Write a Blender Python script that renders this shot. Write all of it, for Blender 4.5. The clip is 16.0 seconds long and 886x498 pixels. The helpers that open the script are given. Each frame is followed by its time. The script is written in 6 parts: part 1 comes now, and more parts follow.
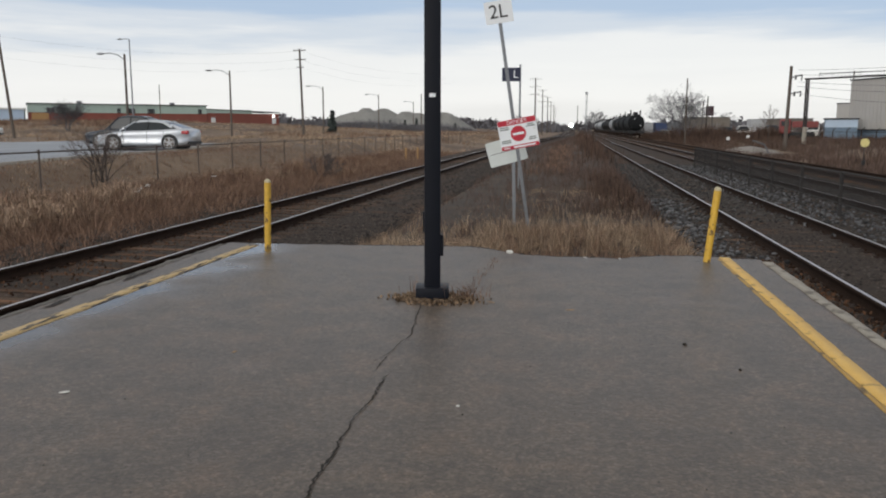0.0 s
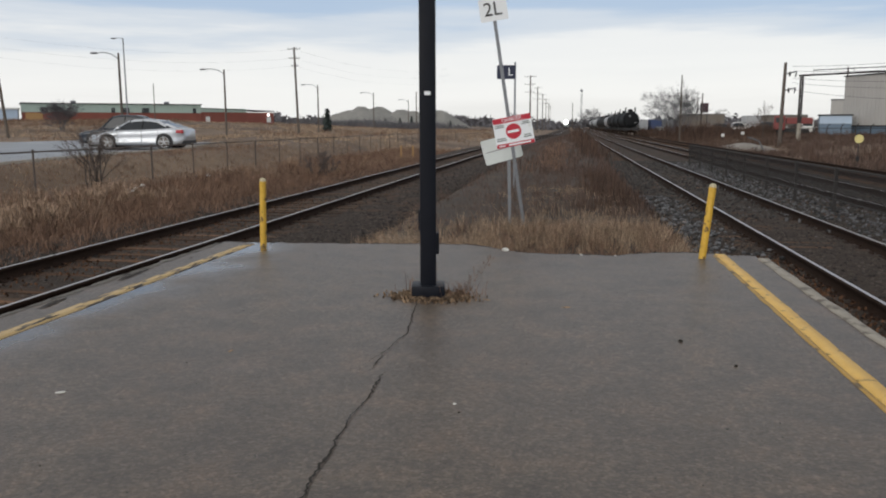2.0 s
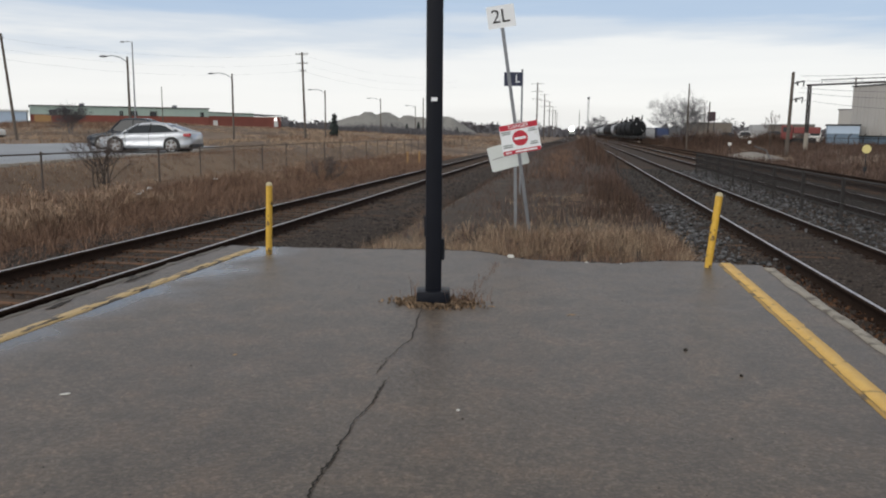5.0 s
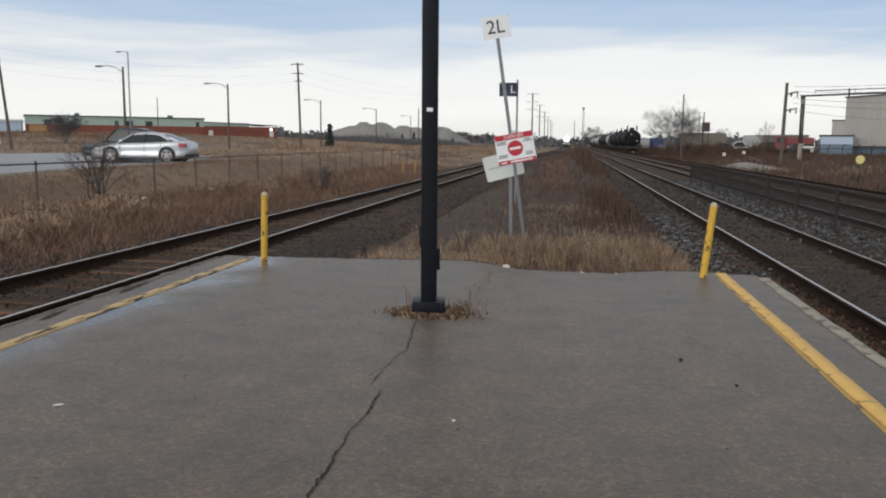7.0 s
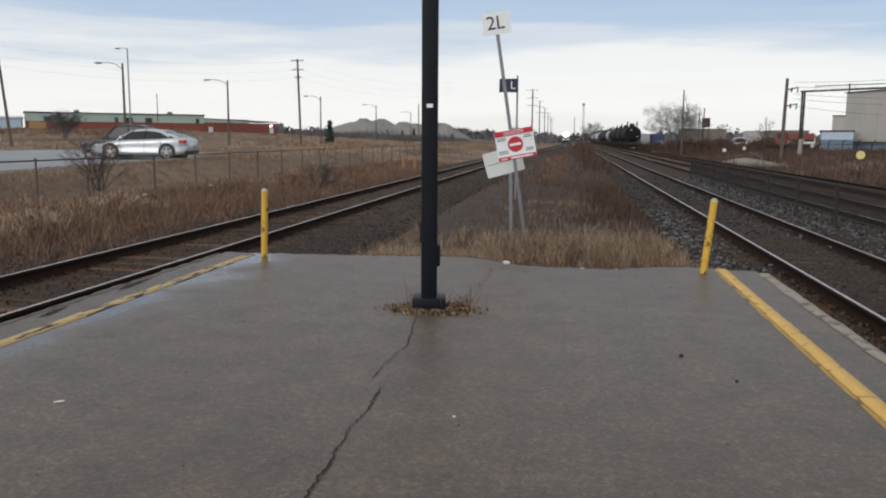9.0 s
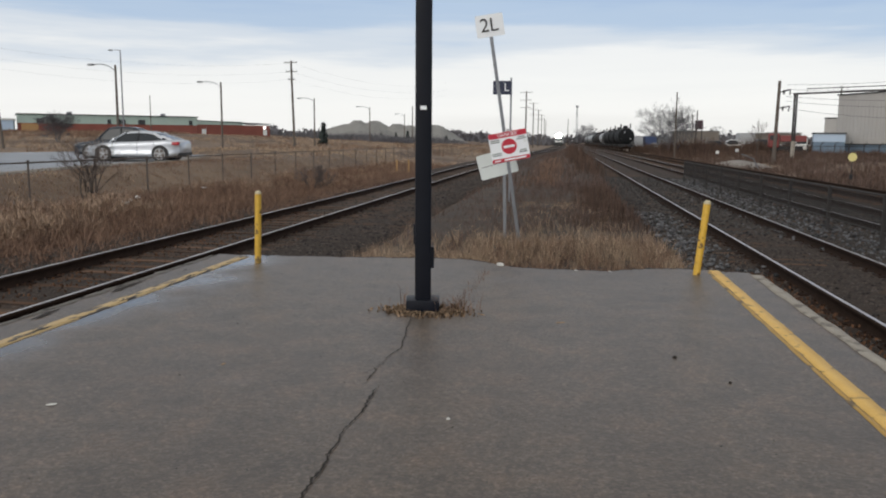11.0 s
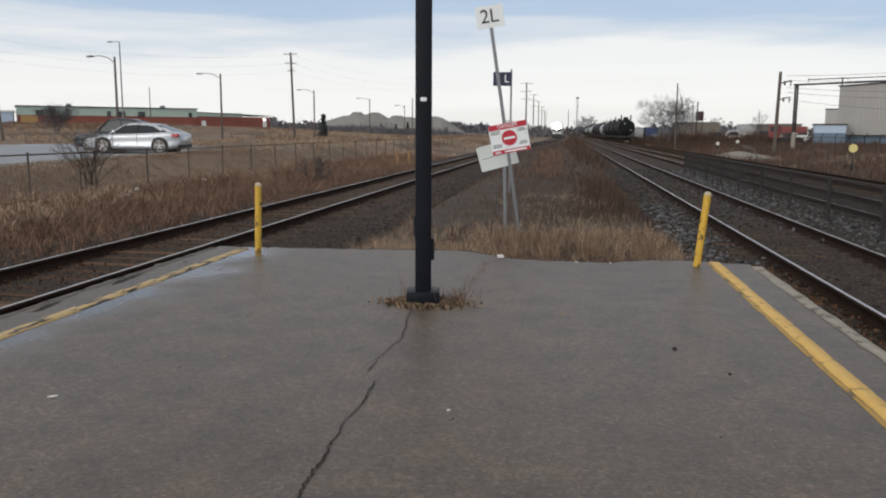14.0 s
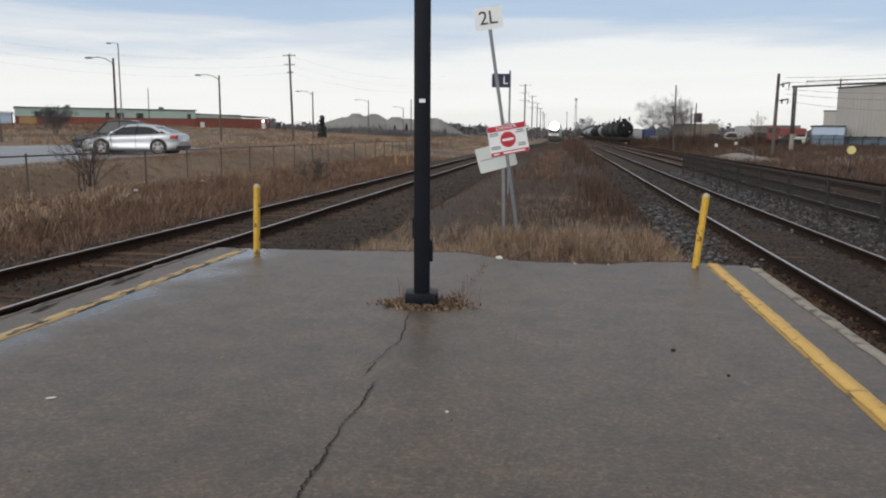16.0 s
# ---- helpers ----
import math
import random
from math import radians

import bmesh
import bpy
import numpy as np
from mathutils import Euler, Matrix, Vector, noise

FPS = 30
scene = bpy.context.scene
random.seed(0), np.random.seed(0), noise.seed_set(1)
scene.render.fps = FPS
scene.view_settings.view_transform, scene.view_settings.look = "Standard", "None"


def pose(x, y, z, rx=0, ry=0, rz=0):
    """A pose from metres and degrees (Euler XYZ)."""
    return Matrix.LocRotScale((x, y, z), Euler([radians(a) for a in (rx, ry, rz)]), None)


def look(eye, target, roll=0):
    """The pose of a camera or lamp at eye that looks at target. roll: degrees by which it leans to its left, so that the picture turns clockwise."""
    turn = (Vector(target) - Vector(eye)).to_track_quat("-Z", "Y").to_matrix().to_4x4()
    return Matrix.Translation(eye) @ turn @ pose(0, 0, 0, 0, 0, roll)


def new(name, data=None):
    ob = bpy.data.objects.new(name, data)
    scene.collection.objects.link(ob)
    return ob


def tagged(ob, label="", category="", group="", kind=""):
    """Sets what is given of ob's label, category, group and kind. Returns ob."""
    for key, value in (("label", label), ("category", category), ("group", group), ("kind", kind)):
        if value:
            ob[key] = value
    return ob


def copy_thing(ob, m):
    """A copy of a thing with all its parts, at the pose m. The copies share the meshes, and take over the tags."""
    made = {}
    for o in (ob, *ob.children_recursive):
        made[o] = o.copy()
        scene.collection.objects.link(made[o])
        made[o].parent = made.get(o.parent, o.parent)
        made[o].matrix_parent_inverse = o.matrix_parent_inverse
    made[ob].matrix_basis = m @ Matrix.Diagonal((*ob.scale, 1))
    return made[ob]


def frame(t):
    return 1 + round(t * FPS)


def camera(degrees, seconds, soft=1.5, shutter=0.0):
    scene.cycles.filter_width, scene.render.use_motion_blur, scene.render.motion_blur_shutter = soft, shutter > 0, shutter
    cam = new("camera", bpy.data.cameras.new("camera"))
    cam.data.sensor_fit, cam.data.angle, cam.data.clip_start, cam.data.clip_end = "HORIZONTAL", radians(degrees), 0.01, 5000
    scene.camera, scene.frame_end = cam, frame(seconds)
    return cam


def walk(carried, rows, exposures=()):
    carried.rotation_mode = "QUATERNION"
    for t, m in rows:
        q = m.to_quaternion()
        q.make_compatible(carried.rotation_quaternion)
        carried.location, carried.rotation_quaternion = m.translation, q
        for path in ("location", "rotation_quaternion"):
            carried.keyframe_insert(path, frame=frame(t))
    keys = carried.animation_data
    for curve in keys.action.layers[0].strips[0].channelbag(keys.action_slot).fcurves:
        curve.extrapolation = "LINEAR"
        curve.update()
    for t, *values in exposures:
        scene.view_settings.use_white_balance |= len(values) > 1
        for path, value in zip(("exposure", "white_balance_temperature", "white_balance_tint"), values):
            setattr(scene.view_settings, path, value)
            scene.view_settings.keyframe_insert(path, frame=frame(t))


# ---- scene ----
cam = camera(58.0, 16.0, soft=2.0)
EYE = (0.0, 0.0, 1.58)
PATH = [
    (0.0, 81.385, -0.138, 9.279),
    (0.5, 81.265, -0.065, 9.240),
    (1.0, 81.208, 0.033, 9.038),
    (1.5, 81.280, 0.034, 8.953),
    (2.0, 81.244, 0.116, 8.934),
    (2.5, 81.162, -0.021, 8.893),
    (3.0, 81.018, -0.045, 9.039),
    (5.5, 81.890, -0.489, 9.416),
    (6.0, 82.113, -0.528, 9.260),
    (6.5, 82.380, -0.513, 9.253),
    (7.0, 82.389, -0.495, 9.080),
    (7.5, 82.323, -0.532, 8.907),
    (8.0, 82.050, -0.373, 9.054),
    (8.5, 82.009, -0.347, 8.962),
    (9.0, 82.120, -0.398, 9.083),
    (11.5, 82.285, -0.414, 8.588),
    (12.0, 82.307, -0.384, 8.614),
    (12.5, 82.150, -0.460, 8.609),
    (13.0, 82.022, -0.402, 8.725),
    (13.5, 81.776, -0.398, 8.453),
    (14.0, 81.677, -0.346, 8.647),
    (14.5, 81.679, -0.449, 8.760),
    (15.0, 81.951, -0.508, 8.576),
    (15.5, 81.995, -0.425, 8.399),
    (16.0, 81.785, -0.378, 8.553),
]
walk(cam, [(t, pose(*EYE, rx, ry, rz)) for t, rx, ry, rz in PATH], exposures=((0.0, -0.03), (3.2, -0.03), (5.3, 0.02), (9.2, 0.01), (16.0, 0.0)))

# ---- world and sun: a bright overcast winter day ----
world = bpy.data.worlds.new("overcast_sky")
scene.world = world
world.use_nodes = True
wt = world.node_tree
wt.nodes.clear()


def wnode(kind, **inputs):
    n = wt.nodes.new(kind)
    for k, v in inputs.items():
        n.inputs[k].default_value = v
    return n


def ramp_stops(ramp, stops):
    while len(ramp.elements) < len(stops):
        ramp.elements.new(0.5)
    for e, (p, c) in zip(ramp.elements, stops):
        e.position, e.color = p, (*c, 1)


w_out = wnode("ShaderNodeOutputWorld")
w_bg = wnode("ShaderNodeBackground", Strength=1.0)
sky = wt.nodes.new("ShaderNodeTexSky")
sky.sky_type, sky.sun_disc = "NISHITA", False
sky.sun_elevation, sky.sun_rotation = radians(19), radians(204)
w_tc = wnode("ShaderNodeTexCoord")
w_map = wnode("ShaderNodeMapping", Scale=(1.6, 1.6, 16.0))
w_noise = wnode("ShaderNodeTexNoise", Scale=1.7, Detail=5.0, Roughness=0.55)
w_sep = wnode("ShaderNodeSeparateXYZ")
w_wob = wnode("ShaderNodeMath")
w_wob.operation = "MULTIPLY_ADD"
w_wob.inputs[1].default_value = 0.11
w_sub = wnode("ShaderNodeMath")
w_sub.operation = "SUBTRACT"
w_sub.inputs[1].default_value = 0.055
w_ramp = wt.nodes.new("ShaderNodeValToRGB")
w_ramp.color_ramp.interpolation = "EASE"
ramp_stops(w_ramp.color_ramp, [(0.0, (0.89, 0.89, 0.88)), (0.04, (0.965, 0.965, 0.955)), (0.085, (0.915, 0.92, 0.92)),
                               (0.112, (0.68, 0.74, 0.82)), (0.138, (0.48, 0.60, 0.77)), (0.17, (0.40, 0.53, 0.74)), (0.32, (0.60, 0.61, 0.63)), (1.0, (0.66, 0.64, 0.61))])
w_day = wnode("ShaderNodeVectorMath")
w_day.operation = "SCALE"
w_day.inputs["Scale"].default_value = 0.1
w_mix = wt.nodes.new("ShaderNodeMix")
w_mix.data_type = "RGBA"
w_mix.inputs["Factor"].default_value = 0.92
link = wt.links.new
link(w_tc.outputs["Generated"], w_map.inputs["Vector"])
link(w_map.outputs[0], w_noise.inputs["Vector"])
link(w_tc.outputs["Generated"], w_sep.inputs[0])
link(w_noise.outputs["Fac"], w_wob.inputs[0])
link(w_sep.outputs["Z"], w_wob.inputs[2])
link(w_wob.outputs[0], w_sub.inputs[0])
link(w_sub.outputs[0], w_ramp.inputs["Fac"])
link(sky.outputs[0], w_day.inputs[0])
link(w_day.outputs[0], w_mix.inputs["A"])
link(w_ramp.outputs[0], w_mix.inputs["B"])
link(w_mix.outputs["Result"], w_bg.inputs["Color"])
link(w_bg.outputs[0], w_out.inputs["Surface"])

sun = new("sun", bpy.data.lights.new("sun", "SUN"))
sun.data.energy, sun.data.angle, sun.data.color = 1.25, radians(40), (1.0, 0.96, 0.90)
sun.matrix_world = look((-18, -40, 15.5), (0, 0, 0))


# ---- materials ----
def mat(name, a, b, scale=4.0, rough=0.8, metal=0.0, bump=0.2, fine=60.0, c=None, c_scale=0.6, c_cut=(0.5, 0.62), per="", stretch=(1, 1, 1), rough2=None, spread=0.25):
    """Two colours in grain, a third in blotches, relief, and a change from piece to piece (per: 'object' or 'island')."""
    m = bpy.data.materials.new(name)
    m.use_nodes = True
    nt = m.node_tree
    bs = nt.nodes["Principled BSDF"]
    tc = nt.nodes.new("ShaderNodeTexCoord")
    mp = nt.nodes.new("ShaderNodeMapping")
    mp.inputs["Scale"].default_value = stretch
    n1 = nt.nodes.new("ShaderNodeTexNoise")
    n1.inputs["Scale"].default_value, n1.inputs["Detail"].default_value, n1.inputs["Roughness"].default_value = scale, 6, 0.65
    n2 = nt.nodes.new("ShaderNodeTexNoise")
    n2.inputs["Scale"].default_value, n2.inputs["Detail"].default_value = fine, 3
    r1 = nt.nodes.new("ShaderNodeValToRGB")
    ramp_stops(r1.color_ramp, [(0.3, a), (0.7, b)])
    ln = nt.links.new
    ln(tc.outputs["Object"], mp.inputs["Vector"])
    ln(mp.outputs[0], n1.inputs["Vector"])
    ln(mp.outputs[0], n2.inputs["Vector"])
    mixf = nt.nodes.new("ShaderNodeMath")
    mixf.operation = "MULTIPLY_ADD"
    mixf.inputs[1].default_value = 0.45
    sc = nt.nodes.new("ShaderNodeMath")
    sc.operation = "MULTIPLY"
    sc.inputs[1].default_value = 0.55
    ln(n1.outputs["Fac"], sc.inputs[0])
    ln(n2.outputs["Fac"], mixf.inputs[0])
    ln(sc.outputs[0], mixf.inputs[2])
    ln(mixf.outputs[0], r1.inputs["Fac"])
    col = r1.outputs["Color"]
    if c:
        n3 = nt.nodes.new("ShaderNodeTexNoise")
        n3.inputs["Scale"].default_value, n3.inputs["Detail"].default_value = c_scale, 5
        ln(mp.outputs[0], n3.inputs["Vector"])
        r3 = nt.nodes.new("ShaderNodeValToRGB")
        ramp_stops(r3.color_ramp, [(c_cut[0], (0, 0, 0)), (c_cut[1], (1, 1, 1))])
        ln(n3.outputs["Fac"], r3.inputs["Fac"])
        mx = nt.nodes.new("ShaderNodeMix")
        mx.data_type = "RGBA"
        ln(r3.outputs["Color"], mx.inputs["Factor"])
        ln(col, mx.inputs["A"])
        mx.inputs["B"].default_value = (*c, 1)
        col = mx.outputs["Result"]
    if per:
        src = nt.nodes.new("ShaderNodeObjectInfo" if per == "object" else "ShaderNodeNewGeometry")
        mr = nt.nodes.new("ShaderNodeMapRange")
        mr.inputs["To Min"].default_value, mr.inputs["To Max"].default_value = 1 - spread * 1.6, 1 + spread * 1.6
        ln(src.outputs["Random" if per == "object" else "Random Per Island"], mr.inputs["Value"])
        hs = nt.nodes.new("ShaderNodeHueSaturation")
        ln(mr.outputs[0], hs.inputs["Value"])
        ln(col, hs.inputs["Color"])
        col = hs.outputs["Color"]
    ln(col, bs.inputs["Base Color"])
    if rough2 is None:
        bs.inputs["Roughness"].default_value = rough
    else:
        rr = nt.nodes.new("ShaderNodeMapRange")
        rr.inputs["From Min"].default_value, rr.inputs["From Max"].default_value = 0.35, 0.65
        rr.inputs["To Min"].default_value, rr.inputs["To Max"].default_value = rough, rough2
        ln(n1.outputs["Fac"], rr.inputs["Value"])
        ln(rr.outputs[0], bs.inputs["Roughness"])
    bs.inputs["Metallic"].default_value = metal
    if bump:
        bp = nt.nodes.new("ShaderNodeBump")
        bp.inputs["Strength"].default_value, bp.inputs["Distance"].default_value = bump, 0.02
        ln(mixf.outputs[0], bp.inputs["Height"])
        ln(bp.outputs[0], bs.inputs["Normal"])
    return m


def glow(name, colour, strength):
    m = bpy.data.materials.new(name)
    m.use_nodes = True
    bs = m.node_tree.nodes["Principled BSDF"]
    bs.inputs["Base Color"].default_value = (*colour, 1)
    bs.inputs["Emission Color"].default_value = (*colour, 1)
    bs.inputs["Emission Strength"].default_value = strength
    return m


M_ASPHALT = mat("worn_asphalt", (0.052, 0.0395, 0.0300), (0.178, 0.141, 0.109), scale=16.0, rough=0.55, bump=0.45, fine=70, c=(0.098, 0.077, 0.061), c_scale=0.7, c_cut=(0.4, 0.75))


def add_wet(m):
    """Standing water along the worn left line, damp sheen elsewhere: lower roughness and darker stone in noisy patches."""
    nt = m.node_tree
    ln = nt.links.new
    bs = nt.nodes["Principled BSDF"]
    tc = nt.nodes.new("ShaderNodeTexCoord")
    sp = nt.nodes.new("ShaderNodeSeparateXYZ")
    ln(tc.outputs["Object"], sp.inputs[0])
    near = nt.nodes.new("ShaderNodeMapRange")
    near.inputs["From Min"].default_value, near.inputs["From Max"].default_value = -3.25, -4.15
    ln(sp.outputs["X"], near.inputs["Value"])
    no = nt.nodes.new("ShaderNodeTexNoise")
    no.inputs["Scale"].default_value, no.inputs["Detail"].default_value = 0.75, 4
    ln(tc.outputs["Object"], no.inputs["Vector"])
    add = nt.nodes.new("ShaderNodeMath")
    add.operation = "MULTIPLY_ADD"
    add.inputs[1].default_value = 0.40
    ln(near.outputs[0], add.inputs[0])
    ln(no.outputs["Fac"], add.inputs[2])
    cut = nt.nodes.new("ShaderNodeMapRange")
    cut.interpolation_type = "SMOOTHSTEP"
    cut.inputs["From Min"].default_value, cut.inputs["From Max"].default_value = 0.60, 1.02
    ln(add.outputs[0], cut.inputs["Value"])
    ro = nt.nodes.new("ShaderNodeMapRange")
    ro.inputs["To Min"].default_value, ro.inputs["To Max"].default_value = 0.435, 0.13
    inside = nt.nodes.new("ShaderNodeMapRange")
    inside.inputs["From Min"].default_value, inside.inputs["From Max"].default_value = -4.34, -4.22
    ln(sp.outputs["X"], inside.inputs["Value"])
    both = nt.nodes.new("ShaderNodeMath")
    both.operation = "MULTIPLY"
    ln(cut.outputs[0], both.inputs[0])
    ln(inside.outputs[0], both.inputs[1])
    cut = both
    ln(cut.outputs[0], ro.inputs["Value"])
    ln(ro.outputs[0], bs.inputs["Roughness"])
    src = bs.inputs["Base Color"].links[0].from_socket
    mx = nt.nodes.new("ShaderNodeMix")
    mx.data_type, mx.blend_type = "RGBA", "MULTIPLY"
    mx.inputs["B"].default_value = (0.62, 0.62, 0.64, 1)
    ln(cut.outputs[0], mx.inputs["Factor"])
    ln(src, mx.inputs["A"])
    ln(mx.outputs["Result"], bs.inputs["Base Color"])
    bp = [n for n in nt.nodes if n.type == "BUMP"][0]
    st = nt.nodes.new("ShaderNodeMapRange")
    st.inputs["To Min"].default_value, st.inputs["To Max"].default_value = 0.30, 0.02
    ln(cut.outputs[0], st.inputs["Value"])
    ln(st.outputs[0], bp.inputs["Strength"])


add_wet(M_ASPHALT)


def add_aggregate(m, scale, low, high, tint_scale):
    """Single stones of the aggregate, lighter and darker, and broad warm and cool stains."""
    nt = m.node_tree
    ln = nt.links.new
    bs = nt.nodes["Principled BSDF"]
    src = bs.inputs["Base Color"].links[0].from_socket
    tc = nt.nodes.new("ShaderNodeTexCoord")
    vo = nt.nodes.new("ShaderNodeTexVoronoi")
    vo.inputs["Scale"].default_value = scale
    ln(tc.outputs["Object"], vo.inputs["Vector"])
    sp = nt.nodes.new("ShaderNodeSeparateColor")
    ln(vo.outputs["Color"], sp.inputs[0])
    pw = nt.nodes.new("ShaderNodeMath")
    pw.operation = "POWER"
    pw.inputs[1].default_value = 2.5
    ln(sp.outputs[0], pw.inputs[0])
    mr = nt.nodes.new("ShaderNodeMapRange")
    mr.inputs["To Min"].default_value, mr.inputs["To Max"].default_value = low, high
    ln(pw.outputs[0], mr.inputs["Value"])
    no = nt.nodes.new("ShaderNodeTexNoise")
    no.inputs["Scale"].default_value, no.inputs["Detail"].default_value, no.inputs["Roughness"].default_value = tint_scale, 6, 0.6
    ln(tc.outputs["Object"], no.inputs["Vector"])
    rp = nt.nodes.new("ShaderNodeValToRGB")
    ramp_stops(rp.color_ramp, [(0.34, (0.74, 0.74, 0.74)), (0.50, (0.97, 0.965, 0.955)), (0.66, (1.20, 1.11, 1.03))])
    ln(no.outputs["Fac"], rp.inputs["Fac"])
    m1 = nt.nodes.new("ShaderNodeVectorMath")
    m1.operation = "MULTIPLY"
    ln(src, m1.inputs[0])
    ln(rp.outputs["Color"], m1.inputs[1])
    m2 = nt.nodes.new("ShaderNodeVectorMath")
    m2.operation = "SCALE"
    ln(m1.outputs[0], m2.inputs[0])
    ln(mr.outputs[0], m2.inputs["Scale"])
    ln(m2.outputs[0], bs.inputs["Base Color"])


add_aggregate(M_ASPHALT, 55.0, 0.76, 1.46, 2.6)
M_KERB = mat("weathered_concrete", (0.27, 0.245, 0.205), (0.42, 0.385, 0.33), scale=6, rough=0.85, bump=0.5, fine=70, c=(0.15, 0.13, 0.11), c_scale=5.0, c_cut=(0.56, 0.66))
M_KERB_DARK = mat("dirty_concrete", (0.10, 0.09, 0.08), (0.18, 0.165, 0.145), scale=6, rough=0.85, bump=0.5, fine=70, c=(0.05, 0.045, 0.04), c_scale=4.0, c_cut=(0.52, 0.62))
M_YELLOW_DULL = mat("dull_yellow_paint", (0.40, 0.235, 0.05), (0.52, 0.32, 0.08), scale=5, rough=0.6, bump=0.3, fine=90, c=(0.13, 0.09, 0.05), c_scale=6.0, c_cut=(0.55, 0.66))
M_YELLOW = mat("worn_yellow_paint", (0.66, 0.39, 0.085), (0.82, 0.53, 0.14), scale=5, rough=0.55, bump=0.25, fine=90, c=(0.26, 0.16, 0.05), c_scale=9.0, c_cut=(0.60, 0.68))
M_YELLOW_OLD = mat("faded_yellow_paint", (0.46, 0.32, 0.14), (0.58, 0.42, 0.20), scale=5, rough=0.6, bump=0.3, fine=90, c=(0.075, 0.062, 0.05), c_scale=7.0, c_cut=(0.535, 0.575), stretch=(2.5, 0.5, 1))
M_BOLLARD = mat("chipped_yellow_paint", (0.56, 0.33, 0.035), (0.74, 0.46, 0.06), scale=9, rough=0.5, bump=0.3, fine=60, c=(0.13, 0.075, 0.03), c_scale=14, c_cut=(0.57, 0.64))
M_CAP = mat("dusty_pale_cap", (0.45, 0.40, 0.26), (0.58, 0.52, 0.36), scale=20, rough=0.8)
M_BLACK = mat("black_painted_steel", (0.005, 0.006, 0.010), (0.009, 0.011, 0.018), scale=6, rough=0.42, rough2=0.6, bump=0.06, fine=80)
M_GALV = mat("galvanised_steel", (0.19, 0.20, 0.215), (0.29, 0.30, 0.32), scale=10, rough=0.45, metal=0.7, bump=0.1, fine=50)
M_RAILTOP = mat("polished_rail_head", (0.45, 0.42, 0.41), (0.61, 0.57, 0.56), scale=3, rough=0.30, metal=0.8, bump=0.03, stretch=(1, 0.1, 1))
M_RAIL = mat("rusty_rail_steel", (0.020, 0.013, 0.010), (0.048, 0.030, 0.022), scale=7, rough=0.95, metal=0.0, bump=0.3, fine=70)
M_SLEEPER = mat("weathered_timber_sleeper", (0.046, 0.032, 0.024), (0.105, 0.069, 0.047), scale=3, rough=0.9, bump=0.6, fine=40, stretch=(0.3, 3, 3), per="object", c=(0.150, 0.078, 0.042), c_scale=2.6, c_cut=(0.50, 0.64))
M_BALLAST = mat("dark_ballast_bed", (0.022, 0.017, 0.014), (0.074, 0.057, 0.047), scale=9, rough=0.95, bump=1.0, fine=30, c=(0.086, 0.052, 0.034), c_scale=1.3, c_cut=(0.52, 0.70))
M_STONE = mat("ballast_stone", (0.026, 0.024, 0.023), (0.068, 0.063, 0.060), scale=9, rough=0.9, bump=0.3, fine=60, per="island", spread=0.55)
M_STONE_DARK = mat("dark_ballast_stone", (0.027, 0.022, 0.019), (0.076, 0.062, 0.054), scale=9, rough=0.9, bump=0.3, fine=60, per="island", spread=0.55)
M_RUSTLEAF = mat("rust_brown_leaves", (0.07, 0.034, 0.018), (0.15, 0.074, 0.038), scale=3, rough=0.9, bump=0.0, per="island", spread=0.45)
M_STONE_PALE = mat("pale_ballast_stone", (0.062, 0.063, 0.066), (0.130, 0.131, 0.136), scale=9, rough=0.85, bump=0.3, fine=60, per="island", spread=0.55)
M_GROUND = mat("winter_field", (0.15, 0.104, 0.070), (0.255, 0.185, 0.125), scale=0.35, rough=1.0, bump=0.6, fine=4.0, c=(0.105, 0.070, 0.050), c_scale=0.05, c_cut=(0.45, 0.6))
M_STRAW = mat("dry_straw_grass", (0.265, 0.185, 0.122), (0.420, 0.315, 0.218), scale=0.5, rough=0.9, bump=0.0, per="island", spread=0.4)
M_LEAF = mat("dead_leaves", (0.12, 0.080, 0.050), (0.31, 0.215, 0.135), scale=3, rough=0.9, bump=0.0, per="island", spread=0.45)
M_REED = mat("bleached_reed", (0.26, 0.178, 0.122), (0.41, 0.295, 0.21), scale=0.5, rough=0.9, bump=0.0, per="island", spread=0.35)
M_WEED = mat("russet_weed", (0.148, 0.088, 0.060), (0.255, 0.160, 0.110), scale=0.5, rough=0.95, bump=0.0, per="island", spread=0.4)
M_WEED_DULL = mat("dull_brown_weed", (0.085, 0.056, 0.045), (0.150, 0.102, 0.082), scale=0.5, rough=0.95, bump=0.0, per="island", spread=0.4)
M_WEED_DARK = mat("dark_russet_weed", (0.060, 0.036, 0.026), (0.118, 0.073, 0.052), scale=0.5, rough=0.95, bump=0.0, per="island", spread=0.4)
M_BARK = mat("grey_brown_bark", (0.045, 0.036, 0.030), (0.095, 0.078, 0.066), scale=6, rough=0.95, bump=0.5)
M_TWIG = mat("bare_twigs", (0.10, 0.080, 0.074), (0.16, 0.130, 0.118), scale=3, rough=0.95, bump=0.0, per="island")
M_WOODPOLE = mat("weathered_pole_timber", (0.075, 0.062, 0.052), (0.15, 0.125, 0.105), scale=4, rough=0.9, bump=0.4, stretch=(4, 4, 0.4))
M_SIGNWHITE = mat("white_sign_sheet", (0.84, 0.87, 0.89), (0.90, 0.93, 0.95), scale=3, rough=0.4, bump=0.02, c=(0.70, 0.70, 0.68), c_scale=6, c_cut=(0.64, 0.82))
